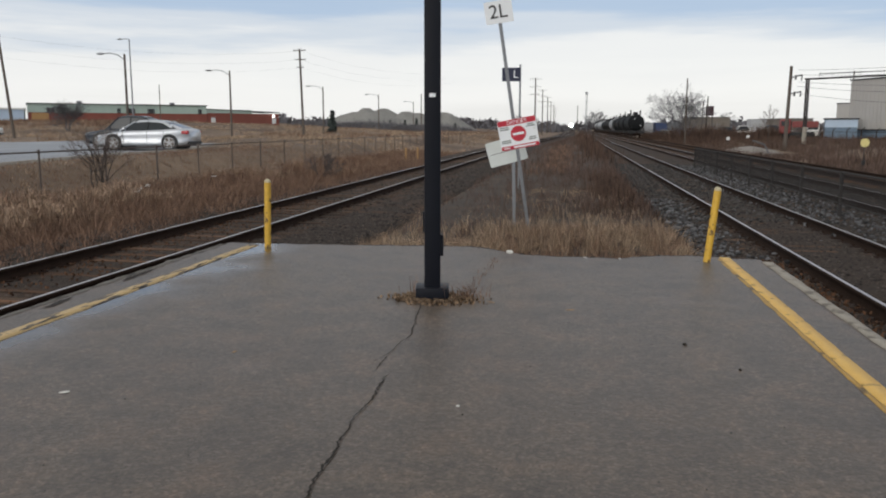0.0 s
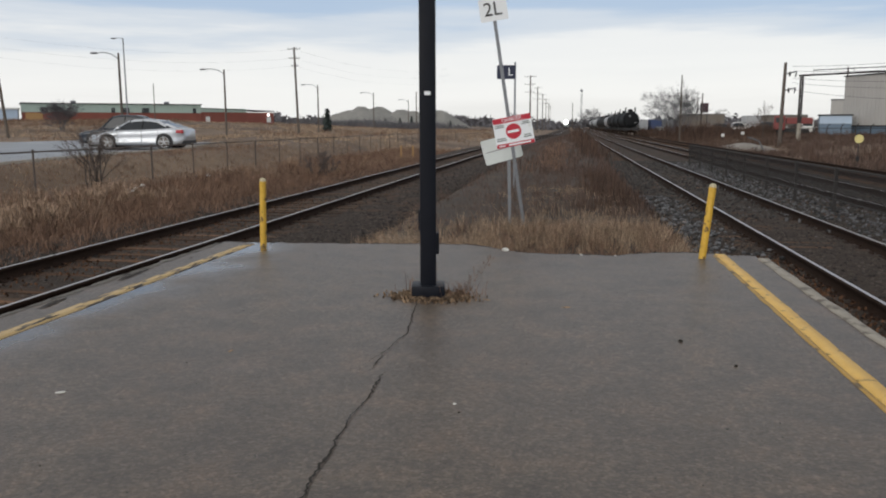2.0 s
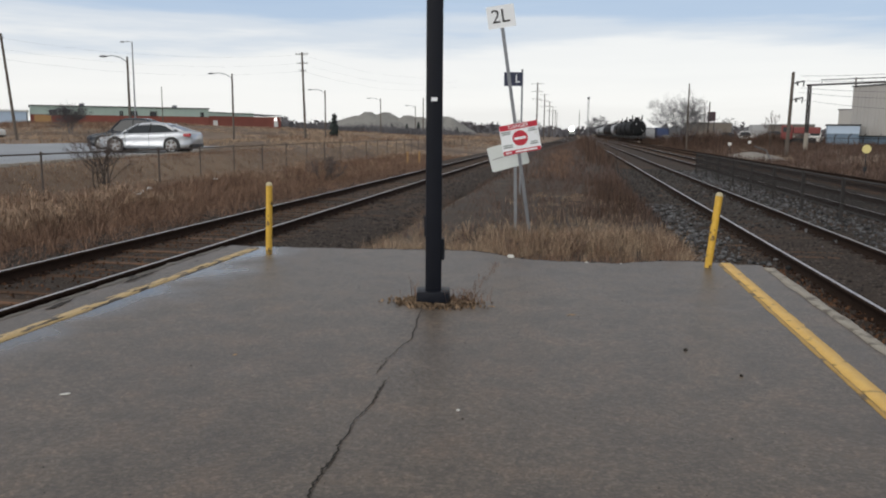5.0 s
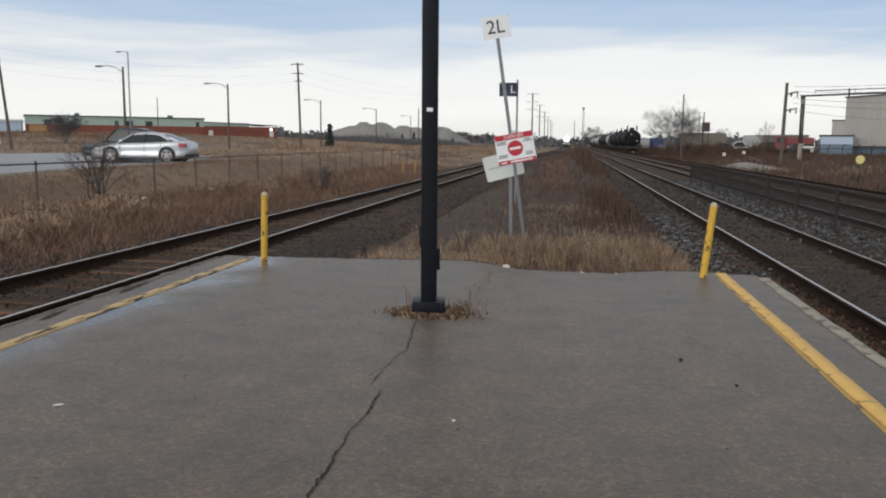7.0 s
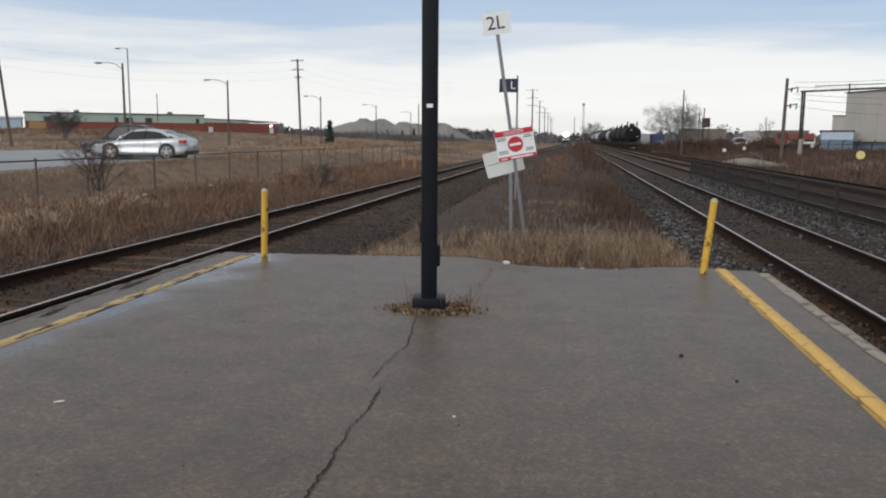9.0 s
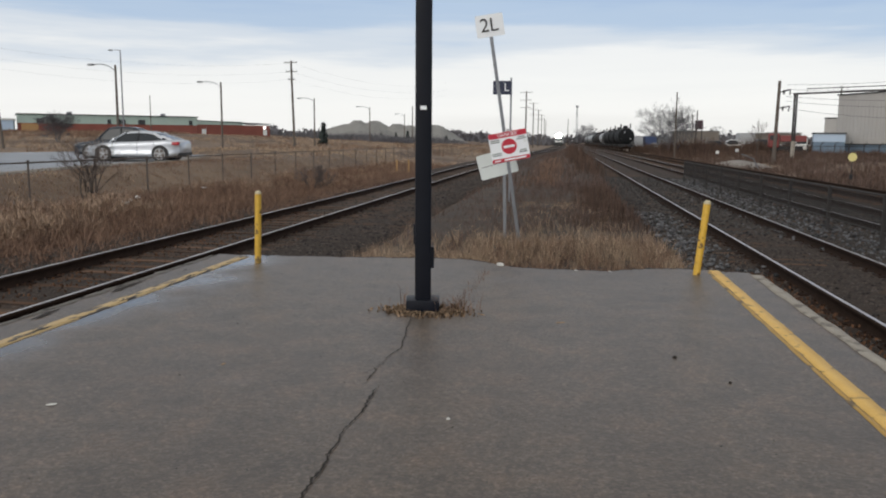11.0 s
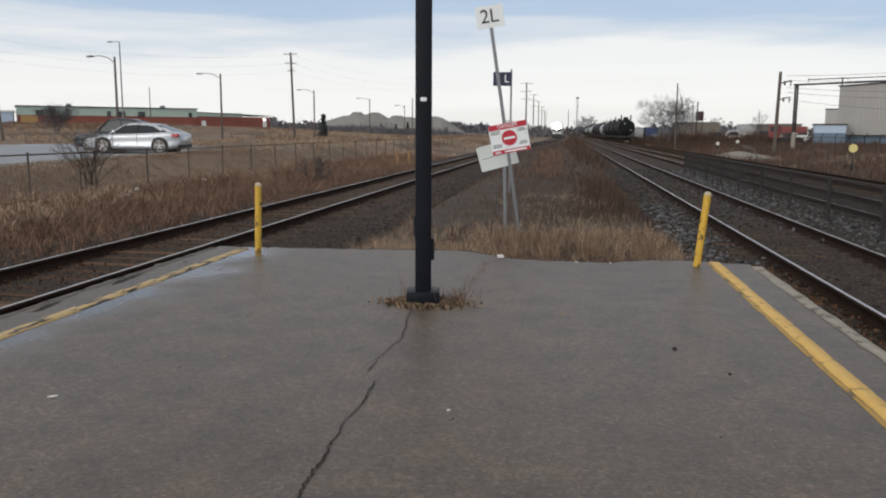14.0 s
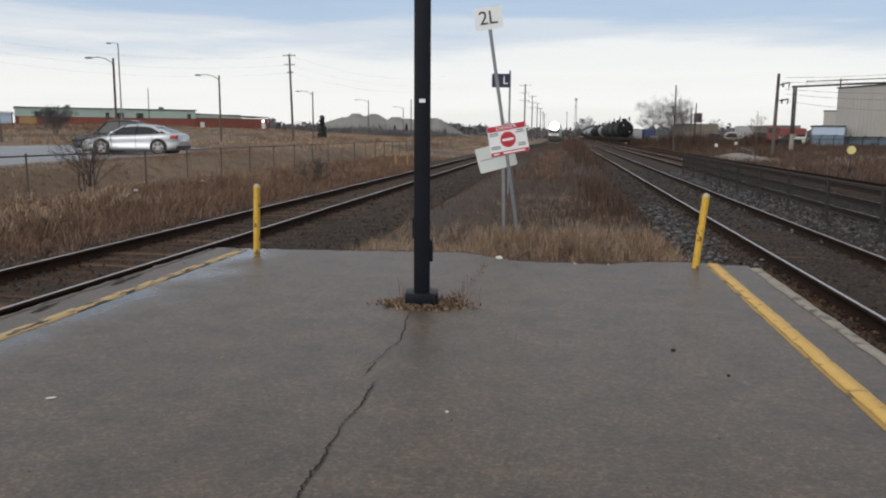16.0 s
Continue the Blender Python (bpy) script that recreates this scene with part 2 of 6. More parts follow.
M_SIGNBACK = mat("bare_aluminium_sheet", (0.60, 0.64, 0.62), (0.72, 0.76, 0.74), scale=4, rough=0.5, metal=0.0, bump=0.03)
M_DIRT = mat("dark_cinder_dirt", (0.025, 0.020, 0.016), (0.078, 0.060, 0.047), scale=5, rough=1.0, bump=0.8, fine=30, c=(0.085, 0.060, 0.040), c_scale=0.9, c_cut=(0.5, 0.68))
M_FENCEPOST = mat("rusty_fence_post", (0.075, 0.060, 0.052), (0.13, 0.105, 0.092), scale=8, rough=0.9, bump=0.2)
M_SIGNRED = mat("red_sign_ink", (0.48, 0.022, 0.045), (0.58, 0.035, 0.06), scale=6, rough=0.4, bump=0.0)
M_INK = mat("black_sign_ink", (0.018, 0.018, 0.02), (0.035, 0.035, 0.037), scale=6, rough=0.5, bump=0.0)
M_INKGREY = mat("grey_print", (0.20, 0.23, 0.22), (0.28, 0.31, 0.30), scale=6, rough=0.5, bump=0.0)
M_NAVY = mat("navy_sign_sheet", (0.012, 0.017, 0.045), (0.020, 0.026, 0.062), scale=4, rough=0.4, bump=0.0)
M_MESH = mat("dark_fence_mesh", (0.026, 0.023, 0.023), (0.046, 0.042, 0.040), scale=5, rough=0.85, bump=0.2)
M_LITTER = mat("pale_litter", (0.55, 0.54, 0.50), (0.70, 0.69, 0.66), scale=14, rough=0.8, bump=0.2)
M_CRACK = mat("crack_dirt", (0.018, 0.015, 0.012), (0.04, 0.034, 0.028), scale=14, rough=1.0, bump=0.2)


for m_, spec in ((M_BLACK, 0.22), (M_RAIL, 0.1), (M_BALLAST, 0.2), (M_SLEEPER, 0.2)):
    m_.node_tree.nodes["Principled BSDF"].inputs["Specular IOR Level"].default_value = spec


# ---- mesh helpers ----
def part(name, bm, material, parent=None, label=""):
    me = bpy.data.meshes.new(name)
    bm.to_mesh(me)
    bm.free()
    me.materials.append(material)
    ob = new(name, me)
    if parent:
        ob.parent = parent
    if label:
        ob["label"] = label
    return ob


def empty(name, m, label, category, group="", kind=""):
    e = new(name)
    e.matrix_basis = m
    return tagged(e, label, category, group, kind)


def box(bm, x, y, z, sx, sy, sz, bevel=0.0, m=None):
    """A box centred at x, y with its foot at z."""
    r = bmesh.ops.create_cube(bm, size=1.0, matrix=(m or Matrix()) @ Matrix.Translation((x, y, z + sz / 2)) @ Matrix.Diagonal((sx, sy, sz, 1)))
    if bevel:
        es = list({e for v in r["verts"] for e in v.link_edges})
        bmesh.ops.bevel(bm, geom=es, offset=bevel, segments=2, affect="EDGES", profile=0.6)
    return bm


def rod(bm, p, q, r0, r1=None, seg=8):
    """A round bar from p to q."""
    p, q = Vector(p), Vector(q)
    r1 = r0 if r1 is None else r1
    m = Matrix.Translation((p + q) / 2) @ (q - p).to_track_quat("Z", "Y").to_matrix().to_4x4()
    bmesh.ops.create_cone(bm, cap_ends=True, segments=seg, radius1=r0, radius2=r1, depth=(q - p).length, matrix=m)
    return bm


def B():
    return bmesh.new()


def soft(ob, angle=40):
    for p in ob.data.polygons:
        p.use_smooth = True
    ob.data.set_sharp_from_angle(angle=radians(angle))
    return ob


def from_np(name, verts, faces, material, parent=None, label=""):
    """A mesh from arrays: verts n x 3, faces k x 3 or k x 4."""
    me = bpy.data.meshes.new(name)
    faces = np.asarray(faces, np.int32)
    k = faces.shape[1]
    me.vertices.add(len(verts))
    me.vertices.foreach_set("co", np.asarray(verts, np.float32).ravel())
    me.loops.add(faces.size)
    me.loops.foreach_set("vertex_index", faces.ravel())
    me.polygons.add(len(faces))
    me.polygons.foreach_set("loop_start", np.arange(0, faces.size, k, dtype=np.int32))
    me.update(calc_edges=True)
    me.validate()
    me.materials.append(material)
    ob = new(name, me)
    if parent:
        ob.parent = parent
    if label:
        ob["label"] = label
    return ob


def ss(a, b, v):
    t = np.clip((np.asarray(v, float) - a) / (b - a), 0, 1)
    return t * t * (3 - 2 * t)


def left_track_x(y):
    return -6.17 + 3.45 * ss(58, 205, y)


RIGHT_X, THIRD_X, SIDING_X = 3.84, 7.5, 10.95
RAIL_TOP = -0.15


def ground_z(x, y):
    x, y = np.asarray(x, float), np.asarray(y, float)
    z = np.full(np.broadcast(x, y).shape, -0.47)
    mid = ss(left_track_x(y) + 2.5, left_track_x(y) + 3.6, x) * (1 - ss(1.3, 2.1, x)) * ss(9.3, 9.8, y)
    z = z + 0.33 * mid
    z = z + 0.27 * (1 - ss(-14.0, -9.0, x)) + 0.66 * (1 - ss(-16.6, -14.2, x))
    z = z + 0.041 * np.clip(-x - 24, 0, 52) * ss(84, 134, y)
    z = z + 0.72 * ss(15, 24, x) + 0.004 * np.clip(x - 24, 0, 200)
    u = ss(9, 30, np.abs(x + 1)) * ss(20, 60, np.abs(x) + np.abs(y))
    return z + u * 0.12 * np.sin(x * 0.31 + 1.3 * np.sin(y * 0.11)) * np.sin(y * 0.23 + 0.7)


# ---- ground: one sheet to the horizon ----
def grid_sheet(name, xs, ys, zf, material):
    gx, gy = np.meshgrid(xs, ys)
    v = np.stack([gx.ravel(), gy.ravel(), zf(gx, gy).ravel()], 1)
    nx = len(xs)
    i = (np.arange(len(ys) - 1)[:, None] * nx + np.arange(nx - 1)[None]).ravel()
    ob = from_np(name, v, np.stack([i, i + 1, i + nx + 1, i + nx], 1), material)
    for p in ob.data.polygons:
        p.use_smooth = True
    return ob


def spaced(far, near, step, growth=1.12):
    a = list(np.arange(0, near, step))
    d = step
    while a[-1] < far:
        d *= growth
        a.append(a[-1] + d)
    return np.array(a)


side = spaced(2400, 30, 0.4)
ground = grid_sheet("ground", np.concatenate([-side[:0:-1], side]), np.concatenate([-spaced(2400, 2, 1.0)[:0:-1], spaced(2400, 70, 0.8)]), ground_z, M_GROUND)
tagged(ground, "brown winter field of dry grass and bare earth", "ground", kind="structure")


# ---- ballast beds ----
def bed(name, x_of, half_top, half_foot, y0, y1, step, top=-0.315):
    ys = np.arange(y0, y1 + step, step)
    offs = np.array([-half_foot, -half_top, 0, half_top, half_foot])
    zs = np.array([-0.62, top, top + 0.01, top, -0.62])
    xs = np.asarray(x_of(ys)) * np.ones(len(ys))
    v = np.stack([(xs[:, None] + offs[None]).ravel(), np.repeat(ys, 5), np.tile(zs, len(ys))], 1)
    i = (np.arange(len(ys) - 1)[:, None] * 5 + np.arange(4)[None]).ravel()
    return tagged(from_np(name, v, np.stack([i, i + 1, i + 6, i + 5], 1), M_BALLAST), "dark dirty railway ballast bed", "ballast", kind="structure")


bed("ballast_left", left_track_x, 2.6, 3.3, -60, 900, 2.0)
bed("ballast_right", lambda y: 5.62 + 0 * y, 3.75, 4.5, -60, 900, 30.0)
bed("ballast_siding", lambda y: SIDING_X + 0 * y, 2.0, 2.8, -60, 900, 30.0, top=-0.33)


dirt = grid_sheet("dirt_between_tracks", np.linspace(-4.4, 2.1, 40), np.concatenate([np.arange(9.9, 40, 0.5), np.arange(40, 205, 3.0)]), lambda x, y: np.maximum(ground_z(x, y), -0.45) + 0.012, M_DIRT)
tagged(dirt, "dark cindery dirt between the tracks", "ground", kind="structure")


# ---- platform ----
def edge_y(x):
    """The uneven end of the platform's asphalt."""
    bay = np.interp(x, [-4.7, -3.45, -2.1, -1.7, -1.26, -0.9, -0.6, -0.24, 0.57, 0.93, 1.2, 1.6, 2.24], [10.36, 10.40, 10.53, 10.59, 10.55, 10.28, 10.0, 9.94, 9.92, 10.13, 10.27, 10.28, 10.1])
    return bay + 0.014 * np.sin(9.1 * x) + 0.012 * np.sin(17.7 * x + 1)


def build_platform():
    xs = np.linspace(-4.70, 2.27, 160)
    ys = edge_y(xs)
    bm = B()
    top = [bm.verts.new((x, y, 0)) for x, y in zip(xs, ys)]
    back = [bm.verts.new((x, -60, 0)) for x in xs]
    lo = [bm.verts.new((x, y, -0.7)) for x, y in zip(xs, ys)]
    lob = [bm.verts.new((x, -60, -0.7)) for x in xs]
    for i in range(len(xs) - 1):
        bm.faces.new((back[i], back[i + 1], top[i + 1], top[i]))
        bm.faces.new((top[i], top[i + 1], lo[i + 1], lo[i]))
        bm.faces.new((lob[i + 1], lob[i], back[i], back[i + 1])[::-1])
    bm.faces.new((top[0], lo[0], lob[0], back[0]))
    bm.faces.new((top[-1], back[-1], lob[-1], lo[-1]))
    bmesh.ops.recalc_face_normals(bm, faces=bm.faces[:])
    ob = part("platform", bm, M_ASPHALT)
    return tagged(ob, "worn grey asphalt railway platform with damp sheen", "platform", kind="structure")


platform = build_platform()


def strip(name, x0, x1, y0, y1, z, material, label, category, wob=0.012, seed=1, th=0.006, step=0.12):
    """A long painted or cast strip with ragged edges."""
    rng = np.random.default_rng(seed)
    ys = np.arange(y0, y1, step)
    j = rng.normal(0, wob, (2, len(ys)))
    a, b = x0 + j[0], x1 + j[1]
    n = len(ys)
    v = np.concatenate([np.stack([a, ys, np.full(n, z - th)], 1), np.stack([a, ys, np.full(n, z)], 1), np.stack([b, ys, np.full(n, z)], 1), np.stack([b, ys, np.full(n, z - th)], 1)])
    i = np.arange(n - 1)
    f = np.concatenate([np.stack([i + k * n, i + k * n + 1, i + (k + 1) * n + 1, i + (k + 1) * n], 1) for k in range(3)])
    return tagged(from_np(name, v, f[:, ::-1], material), label, category, kind="structure")


strip("yellow_line_right", 1.803, 1.925, -60, 10.22, 0.005, M_YELLOW, "bright yellow platform edge line with cracks", "marking", 0.003, 2)
strip("yellow_line_right_old", 1.762, 1.797, -60, 10.2, 0.004, M_YELLOW_DULL, "duller yellow line beside the newer paint", "marking", 0.003, 3)
strip("yellow_line_left", -4.335, -4.195, -60, 10.3, 0.005, M_YELLOW_OLD, "faded worn yellow platform edge line", "marking", 0.0035, 4)
strip("kerb_right", 2.25, 2.355, -60, 10.12, 0.012, M_KERB, "broken pale concrete platform kerb", "kerb", 0.007, 5, th=0.5, step=0.3)
strip("kerb_left", -4.74, -4.66, -60, 10.3, 0.004, M_KERB_DARK, "crumbling dark concrete platform kerb", "kerb", 0.014, 6, th=0.5)


# ---- railway tracks ----
def rail_mesh(name, x_of, y0, y1, step, parent, head_label, head):
    """Flat-bottomed rail swept along the track; the worn head is a strip of its own."""
    prof = [(-0.07, -0.33), (0.07, -0.33), (0.07, -0.315), (0.012, -0.295), (0.012, -0.20), (0.036, -0.188), (0.036, -0.158), (0.028, -0.1515), (-0.028, -0.1515), (-0.036, -0.158), (-0.036, -0.188), (-0.012, -0.20), (-0.012, -0.295), (-0.07, -0.315)]
    ys = np.arange(y0, y1 + step, step)
    k = len(prof)
    px, pz = np.array(prof).T
    xs = np.asarray(x_of(ys)) * np.ones(len(ys))
    v = np.stack([(xs[:, None] + px[None]).ravel(), np.repeat(ys, k), np.tile(pz, len(ys))], 1)
    i = (np.arange(len(ys) - 1)[:, None] * k)
    f = np.concatenate([np.stack([i[:, 0] + a, i[:, 0] + (a + 1) % k, i[:, 0] + (a + 1) % k + k, i[:, 0] + a + k], 1) for a in range(k)])
    ob = from_np("rail", v, f[:, ::-1], M_RAIL, parent)
    hv = np.concatenate([np.stack([xs + d, ys, np.full(len(ys), h)], 1) for d, h in ((-0.021, -0.1495), (-0.018, -0.1485), (0.018, -0.1485), (0.021, -0.1495))])
    j = np.arange(len(ys) - 1)
    n = len(ys)
    from_np("rail_head", hv, np.concatenate([np.stack([j + a * n, j + (a + 1) * n, j + (a + 1) * n + 1, j + a * n + 1], 1) for a in range(3)]), head, ob, head_label)
    return ob


def sleeper_bm():
    bm = B()
    box(bm, 0, 0, -0.19, 2.55, 0.23, 0.18, 0.012)
    return bm


def plate_bm():
    bm = B()
    box(bm, 0, 0, -0.012, 0.30, 0.17, 0.016)
    for d in (-0.09, 0.09):
        box(bm, d, 0.04, 0.0, 0.025, 0.025, 0.034)
    return bm


SLEEPER_ME = bpy.data.meshes.new("sleeper")
b_ = sleeper_bm(); b_.to_mesh(SLEEPER_ME); b_.free()
SLEEPER_ME.materials.append(M_SLEEPER)
PLATE_ME = bpy.data.meshes.new("tie_plate")
b_ = plate_bm(); b_.to_mesh(PLATE_ME); b_.free()
PLATE_ME.materials.append(M_RAIL)


def track(x_of, label, y_near, y_pieces, y_far, seed, step, head=None, lift=0.0):
    t = empty("railway_track", Matrix(), label, "railway track")
    for s in (-0.753, 0.753):
        rail_mesh("rail", lambda y, s=s: x_of(y) + s, -60, 900, step, t, "rusty rail head" if head else "polished steel rail head", head or M_RAILTOP)
    rng = random.Random(seed)
    y = y_near
    while y < y_pieces:
        o = new("sleeper", SLEEPER_ME)
        o.parent = t
        o.location = (float(x_of(y)) + rng.uniform(-0.04, 0.04), y, -0.300 + lift * rng.uniform(0.1, 1.1) + rng.uniform(-0.010, 0.002))
        o.rotation_euler = (0, 0, rng.uniform(-0.015, 0.015))
        for s in (-0.753, 0.753):
            if y < 30:
                o = new("tie_plate", PLATE_ME)
                o.parent = t
                o.location = (float(x_of(y)) + s, y, -0.297)
        y += 0.54
    ys = np.concatenate([np.arange(-58, y_near - 0.3, 0.54), np.arange(y, y_far, 0.54)])
    cv = np.array([(a, b, c) for a in (-1.27, 1.27) for b in (-0.115, 0.115) for c in (-0.19, -0.008)])
    cf = np.array([(0, 1, 3, 2), (4, 6, 7, 5), (0, 4, 5, 1), (2, 3, 7, 6), (1, 5, 7, 3)])
    off = np.stack([x_of(ys) * np.ones(len(ys)), ys, np.full(len(ys), -0.302)], 1)
    v = (off[:, None] + cv[None]).reshape(-1, 3)
    f = (np.arange(len(ys))[:, None, None] * 8 + cf[None]).reshape(-1, 4)
    tagged(from_np("far_sleeper", v, f, M_SLEEPER, t), kind="stuff")
    return t


track(left_track_x, "railway track with worn rails on rotten timber sleepers", 5.5, 60, 300, 1, 2.0, lift=0.022)
track(lambda y: RIGHT_X + 0 * y, "railway track on timber sleepers beside the platform", 4.5, 60, 300, 2, 60.0)
track(lambda y: THIRD_X + 0 * y, "railway track behind the low mesh fence", 13, 40, 300, 3, 60.0)
track(lambda y: SIDING_X + 0 * y, "siding track under parked tank wagons", 40, 50, 500, 4, 60.0, M_RAIL)


# ---- platform things ----
def build_light_pole():
    e = empty("light_pole", pose(-1.288, 7.29, 0, 0, 0, 9), "black square steel light pole on a base plate", "pole")
    bm = B()
    box(bm, 0, 0, 0.08, 0.15, 0.15, 6.2, 0.014)
    soft(part("shaft", bm, M_BLACK, e))
    bm = B()
    box(bm, 0, 0, 0.0, 0.31, 0.29, 0.11, 0.012)
    soft(part("base_cover", bm, M_BLACK, e))
    bm = B()
    box(bm, 0.078, -0.01, 0.40, 0.05, 0.09, 0.20, 0.008)
    part("outlet_box", bm, M_BLACK, e)
    bm = B()
    box(bm, -0.076, 0.0, 0.62, 0.03, 0.08, 0.19, 0.008)
    part("hand_hole_cover", bm, M_BLACK, e)
    bm = B()
    box(bm, 0.0, -0.077, 1.855, 0.056, 0.004, 0.034)
    part("sticker", bm, M_SIGNWHITE, e, "small white number sticker")
    bm = B()
    box(bm, 0, -0.3, 6.28, 0.25, 0.8, 0.1, 0.03)
    part("lamp_head", bm, M_BLACK, e)


build_light_pole()


def build_bollard(x, y, lean, label):
    e = empty("bollard", pose(x, y, 0, 0, lean, 0), label, "bollard", "platform end bollards")
    bm = B()
    rod(bm, (0, 0, -0.2), (0, 0, 0.86), 0.043, 0.043, 16)
    soft(part("post", bm, M_BOLLARD, e))
    bm = B()
    rod(bm, (0, 0, 0.86), (0, 0, 0.885), 0.044, 0.040, 16)
    rod(bm, (0, 0, 0.885), (0, 0, 0.905), 0.040, 0.018, 16)
    soft(part("cap", bm, M_CAP, e, "pale weathered cap"))


build_bollard(-4.03, 10.10, 1.6, "upright yellow steel bollard with chipped paint")
build_bollard(1.60, 9.84, 5.6, "leaning yellow steel bollard with rust stains")


def text(body, size, m, material, parent, name="lettering", align="CENTER", label=""):
    cu = bpy.data.curves.new(name, "FONT")
    cu.body, cu.size, cu.align_x, cu.align_y, cu.extrude = body, size, align, "CENTER", 0.0012
    tmp = bpy.data.objects.new("tmp", cu)
    me = bpy.data.meshes.new_from_object(tmp)
    bpy.data.objects.remove(tmp)
    me.materials.clear()
    me.materials.append(material)
    ob = new(name, me)
    ob.parent = parent
    ob.matrix_basis = m
    if label:
        ob["label"] = label
    return ob


def plate(name, w, h, material, parent, m, r=0.02, th=0.004, label=""):
    """A thin sheet with rounded corners, standing in the x-z plane and facing -y."""
    bm = B()
    vs = []
    for cx, cz, a0 in ((w / 2 - r, h / 2 - r, 0), (-w / 2 + r, h / 2 - r, 90), (-w / 2 + r, -h / 2 + r, 180), (w / 2 - r, -h / 2 + r, 270)):
        for k in range(5):
            a = radians(a0 + 22.5 * k)
            vs.append(bm.verts.new((cx + r * math.cos(a), 0, cz + r * math.sin(a))))
    f = bm.faces.new(vs)
    ex = bmesh.ops.extrude_face_region(bm, geom=[f])
    bmesh.ops.translate(bm, verts=[v for v in ex["geom"] if isinstance(v, bmesh.types.BMVert)], vec=(0, th, 0))
    bmesh.ops.recalc_face_normals(bm, faces=bm.faces[:])
    ob = part(name, bm, material, parent, label)
    ob.matrix_basis = m
    return ob


FACE = pose(0, 0, 0, 90, 0, 0)


def bars(n, w, h, x, z, parent, material, seed):
    rng = random.Random(seed)
    for k in range(n):
        bm = B()
        ww = w * rng.uniform(0.6, 1.0)
        box(bm, x, -0.0035, z - k * h * 1.7, ww, 0.002, h)
        part("print_bar", bm, material, parent)


def build_leaning_sign():
    # the post leans to the left; the boards sit square on it
    e = empty("warning_sign_post", pose(-0.70, 13.3, -0.25, 2.0, -8.8, 6), "leaning galvanised post with white and red warning boards", "sign")
    bm = B()
    box(bm, 0, 0, 0, 0.055, 0.035, 3.75, 0.004)
    for k in range(24):
        box(bm, 0, -0.018, 0.3 + k * 0.14, 0.014, 0.004, 0.014)
    part("post", bm, M_GALV, e)
    top = plate("number_board", 0.445, 0.35, M_SIGNWHITE, e, pose(0.0, -0.03, 3.70, 0, 0, 0), label="white board lettered 2L in black")
    text("2L", 0.30, pose(-0.01, -0.004, 0.0, 90, 0, 0), M_INK, top)
    brd = plate("danger_board", 0.63, 0.485, M_SIGNWHITE, e, pose(0.05, -0.03, 1.76, 0, -2, 0), r=0.03, label="red and white danger board with no entry disc")
    for nm, z, h in (("top_band", 0.196, 0.088), ("bottom_band", -0.210, 0.062)):
        plate(nm, 0.622, h, M_SIGNRED, brd, pose(0, -0.003, z), r=0.02, th=0.002)
    text("DANGER", 0.082, pose(0, -0.006, 0.196, 90, 0, 0), M_SIGNWHITE, brd)
    bm = B()
    rod(bm, (0, -0.004, 0), (0, 0.0, 0), 0.125, 0.125, 36)
    o = part("disc", bm, M_SIGNRED, brd)
    bm = B()
    box(bm, 0, -0.0065, -0.02, 0.185, 0.003, 0.040)
    part("disc_bar", bm, M_SIGNWHITE, brd)
    for k, (x, z) in enumerate(((-0.215, 0.115), (0.215, 0.115), (-0.215, -0.10), (0.215, -0.10))):
        bars(2, 0.16, 0.018, x, z, brd, M_INKGREY, k)
    bm = B()
    box(bm, 0.07, -0.0065, -0.222, 0.36, 0.003, 0.026)
    part("print_bar", bm, M_SIGNWHITE, brd)
    bm = B()
    box(bm, -0.22, -0.0065, -0.220, 0.10, 0.003, 0.020)
    part("print_bar", bm, M_SIGNWHITE, brd)


build_leaning_sign()


def build_back_sign():
    e = empty("old_sign_post", pose(-1.0, 13.9, -0.25, 0, -1.5, 4), "bent galvanised post with a tilted blank board", "sign")
    bm = B()
    box(bm, 0, 0, 0, 0.055, 0.035, 1.72, 0.004)
    part("post", bm, M_GALV, e)
    b = plate("board", 0.66, 0.43, M_SIGNBACK, e, pose(-0.12, -0.02, 1.44, 0, -14, 0), r=0.03, label="tilted pale aluminium board")
    bm = B()
    box(bm, 0.02, -0.003, -0.008, 0.60, 0.002, 0.012)
    part("crease", bm, M_GALV, b)


build_back_sign()


def build_far_sign():
    e = empty("track_number_sign", pose(-1.52, 22.4, -0.25, 0, 0, 5), "navy board lettered in white on a thin post", "sign")
    bm = B()
    rod(bm, (0, 0, 0), (0, 0, 3.55), 0.026, 0.026)
    part("post", bm, M_GALV, e)
    b = plate("board", 0.50, 0.37, M_NAVY, e, pose(-0.245, -0.03, 3.28), r=0.02)
    text("L", 0.30, pose(0.12, -0.004, 0, 90, 0, 0), M_SIGNWHITE, b)
    bm = B()
    box(bm, -0.10, -0.004, -0.10, 0.045, 0.002, 0.21)
    part("print_bar", bm, M_SIGNWHITE, b)


build_far_sign()


